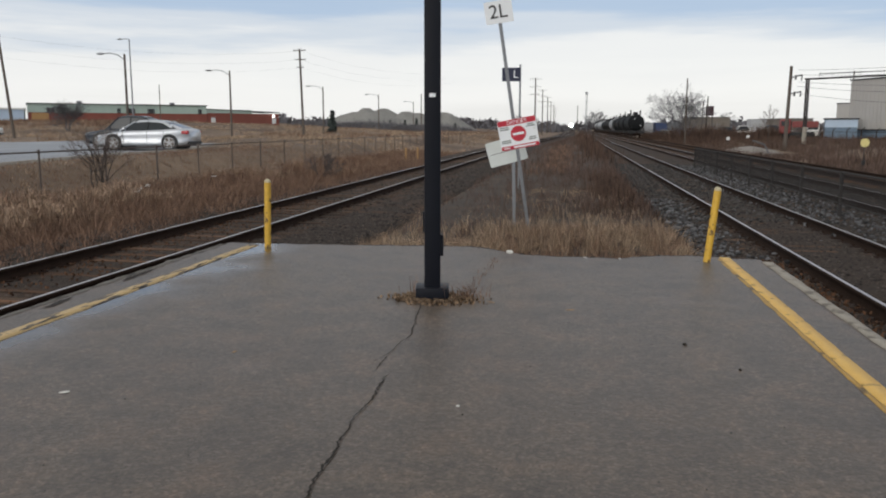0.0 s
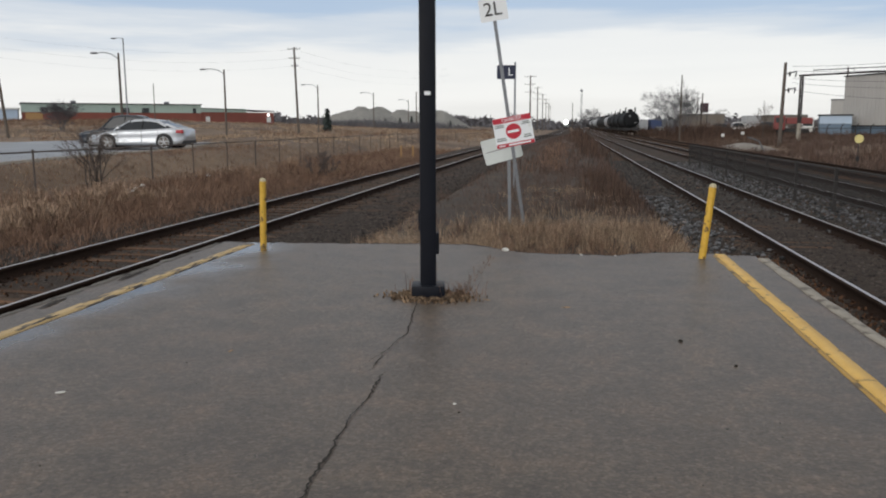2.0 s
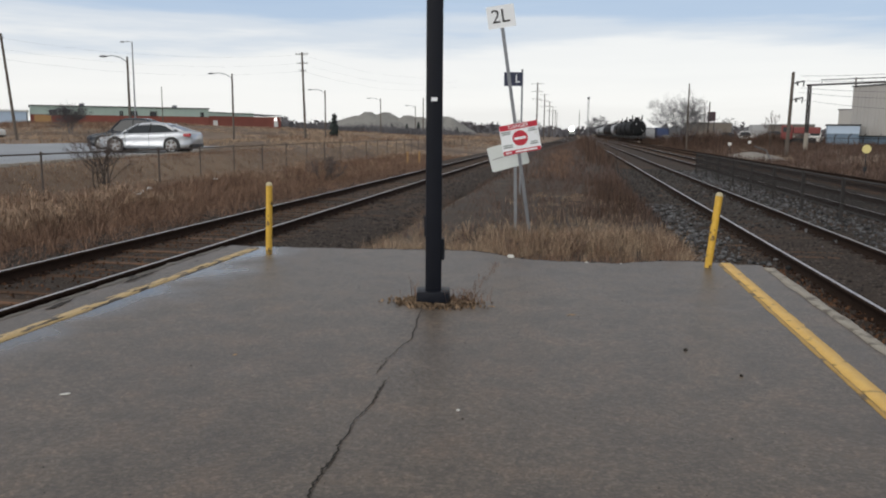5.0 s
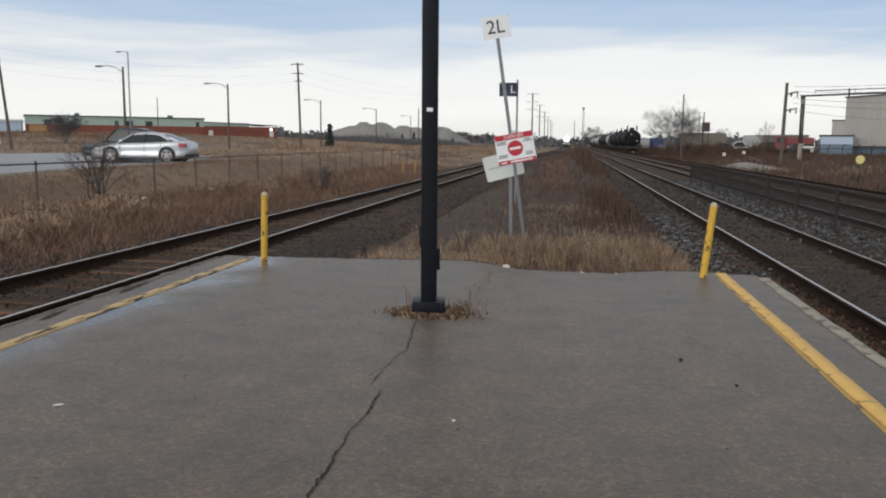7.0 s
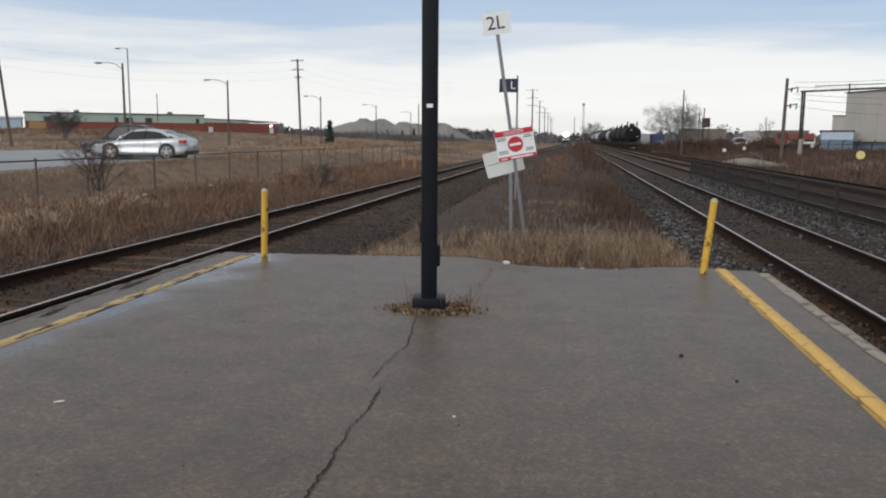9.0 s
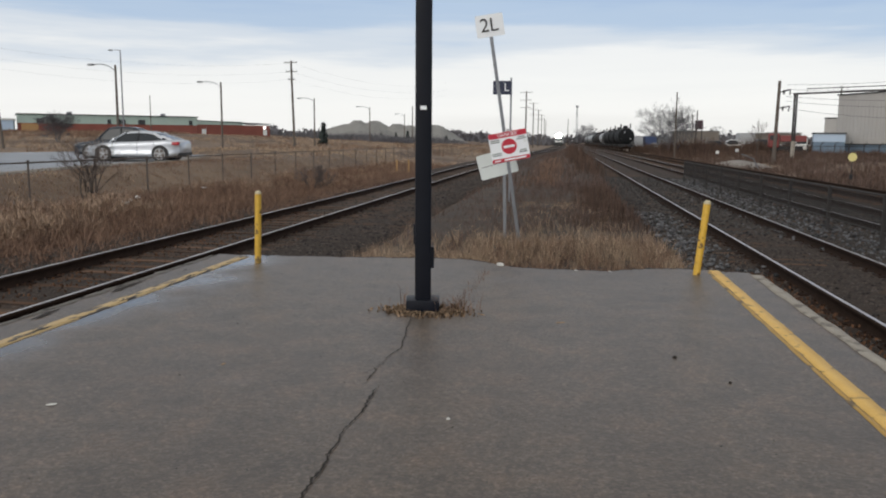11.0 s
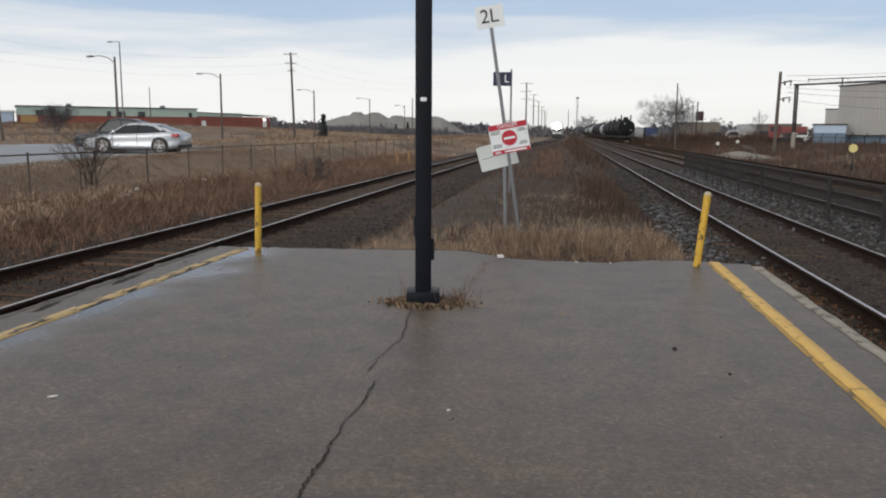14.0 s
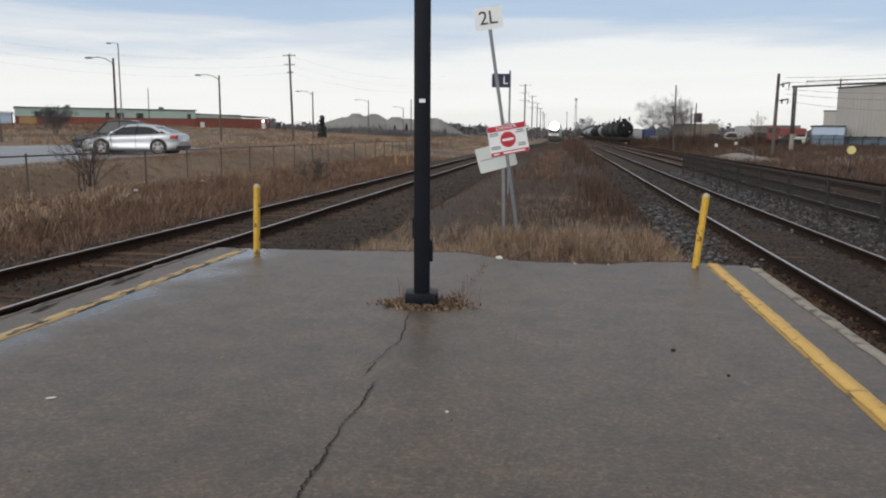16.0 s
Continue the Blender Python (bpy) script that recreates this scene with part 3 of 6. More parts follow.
def build_crack():
    """A jagged crack in two runs that overlap, with side cracks, and broken spots along the worn edge."""
    runs = [[(-1.33, 7.0), (-1.30, 6.62), (-1.245, 6.25), (-1.206, 5.84), (-1.24, 5.59), (-1.263, 5.28), (-1.246, 5.05), (-1.25, 4.90)],
            [(-1.155, 4.88), (-1.15, 4.66), (-1.131, 4.42), (-1.138, 4.26), (-1.16, 4.13), (-1.163, 4.01), (-1.144, 3.94), (-1.136, 3.82), (-1.150, 3.71), (-1.128, 3.67), (-1.131, 3.55), (-1.14, 3.46), (-1.126, 3.39), (-1.12, 3.25), (-1.10, 2.9), (-1.07, 2.4), (-1.0, 1.6)],
            [(-1.33, 6.98), (-1.42, 6.94), (-1.52, 6.95)],
            [(-1.262, 5.30), (-1.30, 5.16), (-1.31, 5.02)],
            [(-4.56, 6.2), (-4.61, 6.7)], [(-4.58, 7.5), (-4.63, 8.3)], [(-4.50, 8.9), (-4.51, 9.05)],
            [(-4.28, 5.75), (-4.25, 6.05)], [(-4.25, 7.05), (-4.23, 7.4)], [(-4.26, 8.4), (-4.25, 8.75)]]
    rng = np.random.default_rng(8)
    vs, fs, base = [], [], 0
    for run, wide in zip(runs, (0.95, 1.25, 0.4, 0.5, 6, 6, 5, 4, 4, 5)):
        p = np.array(run)
        s = np.concatenate([[0], np.cumsum(np.hypot(*np.diff(p, axis=0).T))])
        t = np.arange(0, s[-1], 0.022)
        xs, ys = np.interp(t, s, p[:, 0]), np.interp(t, s, p[:, 1])
        n = len(t)
        jog = rng.normal(0, 1, n)
        xs = xs + 0.0045 * jog + 0.006 * np.interp(t, np.arange(0, s[-1] + 0.2, 0.1), rng.normal(0, 1, len(np.arange(0, s[-1] + 0.2, 0.1))))
        w = wide * (0.0024 + 0.0050 * np.abs(np.sin(ys * 2.3)) * rng.uniform(0.2, 1, n)) * np.clip(np.minimum(t, s[-1] - t) / 0.15, 0.15, 1)
        vs.append(np.concatenate([np.stack([xs - w, ys, np.full(n, 0.0070)], 1), np.stack([xs + w, ys, np.full(n, 0.0070)], 1)]))
        i = np.arange(n - 1) + base
        fs.append(np.stack([i, i + 1, i + n + 1, i + n], 1)[:, ::-1])
        base += 2 * n
    tagged(from_np("crack", np.concatenate(vs), np.concatenate(fs), M_CRACK), "long jagged crack in the asphalt", "crack", kind="structure")


build_crack()


# ---- the approaching train ----
M_CABWHITE = mat("white_cab_paint", (0.42, 0.43, 0.42), (0.54, 0.55, 0.54), scale=2, rough=0.4, bump=0.02)
M_CABDARK = mat("dark_cab_paint", (0.015, 0.017, 0.016), (0.03, 0.032, 0.03), scale=2, rough=0.5, bump=0.02)
M_HEADLIGHT_GLARE = glow("headlight_glare", (1.0, 0.99, 0.95), 60)
M_DITCH = glow("lit_ditch_light", (1.0, 0.97, 0.9), 1.2)
TRAIN_X = -2.72


def build_train():
    e = empty("train", pose(TRAIN_X, 567, RAIL_TOP), "approaching passenger train with white front and lit headlights", "train")
    bm = B()
    box(bm, 0, 12.5, 0.95, 3.0, 24.5, 3.75, 0.25)
    soft(part("cab_body", bm, M_CABWHITE, e))
    bm = B()
    box(bm, 0, 0.10, 2.15, 2.5, 0.2, 0.85, 0.06)
    part("windscreen", bm, M_CABDARK, e, "dark cab windscreen")
    bm = B()
    box(bm, 0, 12.5, 0.35, 2.7, 24, 0.65, 0.1)
    part("underframe", bm, M_CABDARK, e)
    bm = B()
    box(bm, 0, -0.1, 0.12, 3.0, 0.9, 1.25, 0.14)
    part("snow_plough", bm, M_CABDARK, e)
    # disc of 1 m radius: the lamp's glare is built into its size
    bm = B()
    rod(bm, (0, 0.30, 3.92), (0, -0.25, 3.92), 1.0, 0.97, 28)
    part("headlight", bm, M_HEADLIGHT_GLARE, e, "white headlight widened to a disc the size of its glare")
    for s in (-0.95, 0.95):
        bm = B()
        rod(bm, (s, 0.3, 1.62), (s, -0.06, 1.62), 0.12, 0.12, 16)
        part("ditch_light", bm, M_DITCH, e, "lit ditch light")
    for k in range(1, 6):
        bm = B()
        box(bm, 0, 12.5 + 26 * k, 0.5, 3.0, 25.3, 4.3, 0.3)
        part("coach", bm, M_CABWHITE, e)
    for k in range(6):
        for d in (3.5, 21.5):
            for s in (-0.75, 0.75):
                bm = B()
                rod(bm, (s - 0.06, d + 26 * k, 0.46), (s + 0.06, d + 26 * k, 0.46), 0.46, 0.46, 14)
                part("wheel", bm, M_CABDARK, e)
    return e


train = build_train()


# ---- grass, weeds and loose stones ----
def blades(name, x, y, h, w, lean, material, label, category, seed, z0=None):
    """Many bent, tapered blades standing on the ground, one mesh."""
    rng = np.random.default_rng(seed)
    n = len(x)
    z = ground_z(x, y) if z0 is None else z0
    az, fa = rng.uniform(0, 2 * np.pi, n), rng.uniform(0, 2 * np.pi, n)
    ln = lean * rng.uniform(0.2, 1.4, n) * h
    dx, dy = np.cos(az) * ln, np.sin(az) * ln
    wx, wy = np.cos(fa) * w, np.sin(fa) * w
    v = np.empty((n, 5, 3))
    for k, s in ((0, -1), (1, 1)):
        v[:, k] = np.stack([x + s * wx, y + s * wy, z - 0.04], 1)
        v[:, 2 + k] = np.stack([x + dx * 0.35 + s * wx * 0.7, y + dy * 0.35 + s * wy * 0.7, z + h * 0.62], 1)
    v[:, 4] = np.stack([x + dx, y + dy, z + h * rng.uniform(0.85, 1.0, n)], 1)
    f = (np.arange(n)[:, None, None] * 5 + np.array([(0, 1, 3), (0, 3, 2), (2, 3, 4)])[None]).reshape(-1, 3)
    return tagged(from_np(name, v.reshape(-1, 3), f, material), label, category, kind="stuff")


def tufted(rng, n, x0, x1, y0, y1, per, spread, keep=None):
    """Points in tufts over a stretch of ground."""
    m = max(1, n // per)
    cx, cy = rng.uniform(x0, x1, m), rng.uniform(y0, y1, m)
    if keep is not None:
        k = keep(cx, cy)
        cx, cy = cx[k], cy[k]
    s = rng.lognormal(0, 0.35, len(cx))
    x = np.repeat(cx, per) + rng.normal(0, spread, len(cx) * per)
    y = np.repeat(cy, per) + rng.normal(0, spread, len(cx) * per)
    return x, y, np.repeat(s, per)


def patchy(x, y, scale, phase):
    return np.sin(x * scale + phase + 1.7 * np.sin(y * scale * 0.6)) * np.sin(y * scale * 0.8 + 2.1 * phase + 1.1 * np.sin(x * scale * 0.7))


LOT_Y, LOT_X = [6, 21.6, 25, 31, 36.3, 43, 49, 61], [-15.7, -16.9, -17.5, -18.3, -18.9, -20.8, -22.2, -26.8]
rg = np.random.default_rng(21)
x = rg.uniform(-3.5, -0.8, 2600)
y = edge_y(x) + 0.05 + np.abs(rg.normal(0, 0.55, len(x)))
blades("dry_grass", x, y, rg.uniform(0.05, 0.24, len(x)) * (0.5 + 0.5 * ss(-3.5, -2.4, x)), 0.0032, 0.9, M_STRAW, "thin dry grass along the platform's broken end", "grass", 34)
x, y, s = tufted(rg, 26000, -18.6, -12.6, 12, 46, 10, 0.12, lambda a, b: a > np.interp(b, LOT_Y, LOT_X) + 0.35)
blades("dry_grass", x, y, 0.075 * s * rg.uniform(0.4, 1.4, len(x)), 0.006, 1.0, M_WEED, "short brown winter lawn before the parking lot", "grass", 35)
# the strip past the platform's end
x, y, s = tufted(rg, 13000, -3.4, 1.85, 10.3, 13.6, 14, 0.05, lambda a, b: (b > edge_y(a) + 0.05) & (rg.uniform(0, 1, len(a)) < 0.16 + 0.84 * ss(-2.0, -0.6, a)))
blades("dry_grass", x, y, 0.19 * s * rg.uniform(0.5, 1.3, len(x)) * (0.45 + 0.55 * ss(10.3, 11.4, y)), 0.0030, 0.8, M_STRAW, "golden dry grass along the platform's end", "grass", 1)
x, y, s = tufted(rg, 6500, -3.4, 1.9, 10.0, 13.4, 14, 0.06, lambda a, b: (b > edge_y(a) + 0.04) & (rg.uniform(0, 1, len(a)) < 0.2 + 0.8 * ss(-2.0, -0.6, a)))
blades("russet_weeds", x, y, 0.17 * s * rg.uniform(0.5, 1.4, len(x)), 0.0032, 0.9, M_WEED, "russet weeds among the dry grass", "weeds", 33)
x, y, s = tufted(rg, 2600, -1.9, 1.5, 12.5, 22, 12, 0.10, lambda a, b: rg.uniform(0, 1, len(a)) < 0.2 + 0.8 * ss(-1.6, 0.2, a))
blades("dry_grass", x, y, 0.13 * s * rg.uniform(0.5, 1.3, len(x)), 0.004, 0.8, M_STRAW, "dry grass between the tracks", "grass", 2)
x, y, s = tufted(rg, 17000, -3.4, 1.9, 11.5, 34, 14, 0.12, lambda a, b: rg.uniform(0, 1, len(a)) < 0.25 + 0.75 * ss(-2.6, -0.4, a))
blades("russet_weeds", x, y, 0.16 * s * rg.uniform(0.4, 1.4, len(x)), 0.0045, 0.9, M_WEED_DULL, "dull dead weeds between the tracks", "weeds", 3)
x, y, s = tufted(rg, 2200, 0.45, 1.5, 15.5, 28, 40, 0.20)
blades("russet_weeds", x, y, 0.36 * s * rg.uniform(0.4, 1.2, len(x)), 0.006, 0.4, M_WEED_DARK, "dark dead weed clumps beside the ballast", "weeds", 31)
x, y, s = tufted(rg, 20000, -6, 2.2, 30, 190, 14, 0.25, lambda a, b: a > left_track_x(b) + 3.0)
blades("russet_weeds", x, y, 0.27 * s * rg.uniform(0.5, 1.4, len(x)), 0.014, 0.6, M_WEED_DULL, "dead weeds between the converging tracks", "weeds", 4)
x, y, s = tufted(rg, 3000, 0.6, 1.9, 40, 150, 30, 0.4)
blades("russet_weeds", x, y, 0.85 * s * rg.uniform(0.4, 1.2, len(x)), 0.016, 0.4, M_WEED_DARK, "dark dead brush beside the ballast", "weeds", 32)
x, y, s = tufted(rg, 2400, -1.5, -0.3, 30, 75, 14, 0.22)
blades("dry_grass", x, y, 0.26 * s * rg.uniform(0.5, 1.3, len(x)), 0.010, 0.6, M_WEED, "tan dry grass on the hump between the tracks", "grass", 5)
# beside the left track: dark undergrowth, then reeds, then the field
x, y, s = tufted(rg, 28000, -12.5, -8.1, 7, 60, 12, 0.14)
blades("russet_weeds", x, y, 0.25 * s * rg.uniform(0.4, 1.4, len(x)) * (0.5 + 0.5 * ss(-8.2, -9.4, x)), 0.006, 0.85, M_WEED, "dark dead undergrowth beside the track", "weeds", 6)
x, y, s = tufted(rg, 5600, -11.9, -9.5, 8.5, 22, 16, 0.10, lambda a, b: (patchy(a, b, 0.9, 0.4) > 0.05) & (rg.uniform(0, 1, len(a)) < 1 - 0.75 * ss(15, 21, b)))
blades("reeds", x, y, 0.36 * s ** 0.7 * rg.uniform(0.5, 1.2, len(x)), 0.0045, 0.75, M_REED, "bleached dry reeds beside the track", "reeds", 7)
x, y, s = tufted(rg, 9000, -12.6, -9.8, 9, 30, 12, 0.10, lambda a, b: patchy(a, b, 0.5, 2.4) > -0.2)
blades("russet_weeds", x, y, 0.34 * s ** 0.7 * rg.uniform(0.5, 1.2, len(x)), 0.005, 0.75, M_WEED, "russet weeds among the reeds", "weeds", 71)
x, y, s = tufted(rg, 21000, -12.7, -8.8, 13, 62, 16, 0.17, lambda a, b: patchy(a, b, 0.7, 3.1) > -0.15)
blades("russet_weeds", x, y, 0.34 * s ** 0.8 * rg.uniform(0.4, 1.3, len(x)), 0.007, 0.85, M_WEED, "tangled russet weeds beside the track", "weeds", 73)
x, y, s = tufted(rg, 5000, -12.8, -9.0, 11, 50, 40, 0.22, lambda a, b: patchy(a, b, 0.8, 5.0) > 0.25)
blades("russet_weeds", x, y, 0.40 * s ** 0.8 * rg.uniform(0.3, 1.2, len(x)), 0.006, 0.8, M_WEED_DARK, "dark dead weed clumps beside the track", "weeds", 74)
x, y, s = tufted(rg, 8000, -13.0, -9.4, 24, 62, 14, 0.16, lambda a, b: patchy(a, b, 0.6, 1.4) > 0.0)
blades("reeds", x, y, 0.30 * s ** 0.8 * rg.uniform(0.5, 1.2, len(x)), 0.008, 0.7, M_STRAW, "tall dry grass beside the track", "reeds", 8)
x, y, s = tufted(rg, 36000, -10.2, -7.45, 6.5, 45, 10, 0.10)
blades("russet_weeds", x, y, (0.11 + 0.13 * ss(-7.6, -9.5, x)) * s * rg.uniform(0.4, 1.4, len(x)), 0.006, 0.9, M_WEED, "low dead weeds at the foot of the ballast", "weeds", 72, z0=np.maximum(ground_z(x, y), -0.34 - 0.16 * ss(-8.6, -9.4, x)))
px, py, ps = tufted(rg, 300, -11.9, -9.9, 9, 20, 5, 0.30, lambda a, b: patchy(a, b, 0.9, 0.4) > 0.0)
px, py = np.repeat(px, 14), np.repeat(py, 14)
blades("reed_plumes", px + rg.normal(0, 0.06, len(px)), py + rg.normal(0, 0.06, len(px)), rg.uniform(0.08, 0.17, len(px)), 0.009, 1.3, M_REED, "feathery pale reed heads", "reeds", 9, z0=ground_z(px, py) + np.repeat(rg.uniform(0.26, 0.48, len(px) // 14), 14))
x, y, s = tufted(rg, 42000, -44, -13.5, 16, 80, 12, 0.17, lambda a, b: (patchy(a, b, 0.35, 0.9) > -0.4) & ((a > np.interp(b, LOT_Y, LOT_X) + 0.3) | (b > 56)))
blades("dry_grass", x, y, 0.10 * s * rg.uniform(0.5, 1.4, len(x)), 0.010, 0.7, M_STRAW, "short dry field grass beyond the fence", "grass", 10)
x, y, s = tufted(rg, 62000, -110, -9, 57, 190, 12, 0.4, lambda a, b: patchy(a, b, 0.12, 0.3) > -0.3)
blades("dry_grass", x, y, 0.20 * s * rg.uniform(0.5, 1.4, len(x)), 0.028, 0.6, M_STRAW, "dry grass on the far field", "grass", 11)
x, y, s = tufted(rg, 26000, -110, -9, 50, 190, 14, 0.5, lambda a, b: (patchy(a, b, 0.10, 1.9) > 0.1) & ((b > 57) | (a > -22)))
blades("russet_weeds", x, y, 0.36 * s * rg.uniform(0.5, 1.4, len(x)), 0.026, 0.45, M_WEED, "dead weeds on the far field", "weeds", 12)
x, y, s = tufted(rg, 46000, 12.8, 36, 20, 125, 14, 0.25, lambda a, b: (patchy(a, b, 0.3, 0.5) > -0.6) & (((a - 15.4) / 2.2) ** 2 + ((b - 74) / 12) ** 2 > 1))
blades("russet_weeds", x, y, 0.42 * s * rg.uniform(0.5, 1.3, len(x)), 0.014, 0.4, M_WEED_DARK, "russet weeds beyond the siding", "weeds", 13)
x, y, s = tufted(rg, 26000, 12.6, 26, 20, 90, 16, 0.22, lambda a, b: ((a - 15.4) / 2.2) ** 2 + ((b - 74) / 12) ** 2 > 1)
blades("russet_weeds", x, y, 0.36 * s * rg.uniform(0.4, 1.3, len(x)), 0.012, 0.6, M_WEED_DULL, "dull russet weeds beyond the siding", "weeds", 14)


x, y, s = tufted(rg, 14000, 13.5, 40, 112, 134, 40, 0.6)
blades("brush", x, y, 0.85 * s * rg.uniform(0.3, 1.3, len(x)), 0.024, 0.45, M_WEED_DARK, "brown brush before the yard", "brush", 17)


for a0, a1, b0, b1, n, h, seed in ((22.6, 24.4, 104, 108, 2600, 1.05, 18), (13.4, 19.5, 117, 124, 5200, 1.25, 19), (19.5, 27, 140, 148, 3500, 1.1, 20), (12.6, 20, 150, 160, 5000, 1.2, 22)):
    x, y, s = tufted(rg, n, a0, a1, b0, b1, 40, 0.4)
    blades("brush", x, y, h * s * rg.uniform(0.3, 1.3, len(x)), 0.022, 0.45, M_WEED_DARK, "dense dark brush in the yard", "brush", seed)


def ico():
    bm = B()
    bmesh.ops.create_icosphere(bm, subdivisions=1, radius=1.0)
    bm.verts.ensure_lookup_table()
    v = np.array([q.co for q in bm.verts])
    f = np.array([[q.index for q in p.verts] for p in bm.faces])
    bm.free()
    return v, f


IV, IF = ico()


def stones(name, x, y, z, size, material, label, seed, category="ballast"):
    """Angular loose stones, one mesh."""
    rng = np.random.default_rng(seed)
    n = len(x)
    a = rng.uniform(0, 2 * np.pi, n)
    sc = size[:, None] * rng.uniform(0.6, 1.3, (n, 3)) * np.array([1, 1, 0.75])
    v = IV[None] * rng.uniform(0.72, 1.15, (n, len(IV), 1)) * sc[:, None]
    c, s_ = np.cos(a)[:, None], np.sin(a)[:, None]
    v = np.stack([v[..., 0] * c - v[..., 1] * s_, v[..., 0] * s_ + v[..., 1] * c, v[..., 2]], 2)
    v = v + np.stack([x, y, z], 1)[:, None]
    f = (np.arange(n)[:, None, None] * len(IV) + IF[None]).reshape(-1, 3)
    return tagged(from_np(name, v.reshape(-1, 3), f, material), label, category, kind="stuff")


def strew(rng, n, x0, x1, y0, y1):
    return rng.uniform(x0, x1, n), rng.uniform(y0, y1, n)


def bed_z(x, centre, half):
    return -0.315 - 0.30 * np.clip((np.abs(x - centre) - half) / 0.7, 0, 1)


x, y = strew(rg, 14500, 2.4, 9.2, 5, 17)
k = (np.abs(x - RIGHT_X) > 0.95) | (rg.uniform(0, 1, len(x)) < 0.8)
x, y = x[k], y[k]
k = np.abs(x - RIGHT_X) < 1.35
stones("ballast_stones", x[k], y[k], bed_z(x[k], 5.62, 3.75) + 0.005, rg.uniform(0.014, 0.030, k.sum()), M_STONE_DARK, "dark dirty stones between the rails", 9)
x, y = x[~k], y[~k]
stones("ballast_stones", x, y, bed_z(x, 5.62, 3.75) + 0.005, rg.uniform(0.016, 0.034, len(x)), M_STONE, "grey ballast stones", 1)
x, y = strew(rg, 11000, 1.5, 9.2, 17, 44)
stones("ballast_stones", x, y, bed_z(x, 5.62, 3.75) + 0.01, rg.uniform(0.025, 0.05, len(x)), M_STONE, "grey ballast stones", 2)
x = np.concatenate([rg.normal(2.15, 0.30, 700), rg.normal(5.6, 0.5, 1500)])
y = np.concatenate([rg.uniform(10.4, 22, 700), rg.uniform(9, 42, 1500)])
stones("pale_stones", x, y, bed_z(x, 5.62, 3.75) + 0.03, rg.uniform(0.02, 0.05, len(x)), M_STONE_PALE, "pale broken ballast stones", 3)
x, y = strew(rg, 8600, -8.4, -3.0, 5, 17)
k = (np.abs(x + 6.17) > 1.1) | (rg.uniform(0, 1, len(x)) < 0.7)
x, y = x[k], y[k]
stones("ballast_stones", x, y, bed_z(x, -6.17, 2.6) + 0.004, rg.uniform(0.015, 0.034, len(x)), M_STONE_DARK, "dark dirty ballast stones", 4)
x, y = strew(rg, 6000, -8.4, -3.0, 17, 45)
stones("ballast_stones", x, y, bed_z(x, -6.17, 2.6) + 0.005, rg.uniform(0.02, 0.045, len(x)), M_STONE_DARK, "dark dirty ballast stones", 5)
# old leaves and rust flakes between the rails
x = np.concatenate([rg.normal(-6.8, 0.35, 900), rg.normal(-6.1, 0.5, 400), rg.normal(2.75, 0.18, 900)])
y = np.concatenate([rg.uniform(6, 20, 1300), rg.uniform(6, 12, 900)])
blades("fallen_leaves", x, y, rg.uniform(0.003, 0.016, len(x)), 0.016, 3.0, M_RUSTLEAF, "rust-brown dead leaves between the rails", "leaves", 15, z0=np.full(len(x), -0.287))
x, y = strew(rg, 260, -4.1, 1.7, 2.2, 10)
stones("grit", x, y, np.full(len(x), 0.002), rg.uniform(0.002, 0.006, len(x)), M_STONE_PALE, "small pale grit on the asphalt", 6, "grit")


def build_leaf_litter():
    """Dead leaves and weeds gathered round the pole's foot."""
    rng = np.random.default_rng(5)
    n = 1150
    a = rng.uniform(0, 2 * np.pi, n)
    r = 0.13 + np.abs(rng.normal(0.06, 0.10, n))
    x, y = -1.25 + r * np.cos(a) * 1.2, 7.20 + r * np.sin(a) * 0.8
    blades("leaf_litter", x, y, rng.uniform(0.004, 0.022, n), 0.011, 2.6, M_LEAF, "dead leaves round the pole's foot", "leaves", 6, z0=np.full(n, 0.012))
    n = 120
    x, y = -1.02 + rng.normal(0, 0.10, n), 7.28 + rng.normal(0, 0.09, n)
    blades("dead_weeds", x, y, rng.uniform(0.04, 0.20, n), 0.003, 1.0, M_WEED, "dead weeds growing at the pole's foot", "weeds", 7, z0=np.full(n, 0.0))
    x, y = -1.47 + rng.normal(0, 0.06, 20), 7.42 + rng.normal(0, 0.05, 20)
    blades("dead_weeds", x, y, rng.uniform(0.06, 0.26, 20), 0.003, 0.5, M_WEED, "dead weeds growing at the pole's foot", "weeds", 8, z0=np.full(20, 0.0))


build_leaf_litter()
x = -1.0 + rg.normal(0, 0.03, 60)
y = rg.uniform(7.5, 9.6, 60)
blades("dead_weeds", x + 0.05 * (y - 7.5), y, rg.uniform(0.01, 0.07, 60), 0.004, 0.9, M_WEED, "sparse dead weeds along a hairline crack", "weeds", 16, z0=np.full(60, 0.0))


def scrap(name, x, y, z, sx, sy, sz, rot, material, label, category):
    bm = B()
    bmesh.ops.create_icosphere(bm, subdivisions=2, radius=1.0, matrix=pose(0, 0, 0, 0, 0, rot) @ Matrix.Diagonal((sx, sy, sz, 1)))
    for v in bm.verts:
        v.co += Vector([noise.noise(v.co * 30 + Vector((k * 9.1, 0, x))) * 0.3 * sy for k in range(3)])
        v.co.z = max(v.co.z, -sz * 0.5)
    bmesh.ops.translate(bm, verts=bm.verts, vec=(0, 0, sz * 0.5))
    o = part(name, bm, material)
    o.location = (x, y, z)
    return tagged(o, label, category)


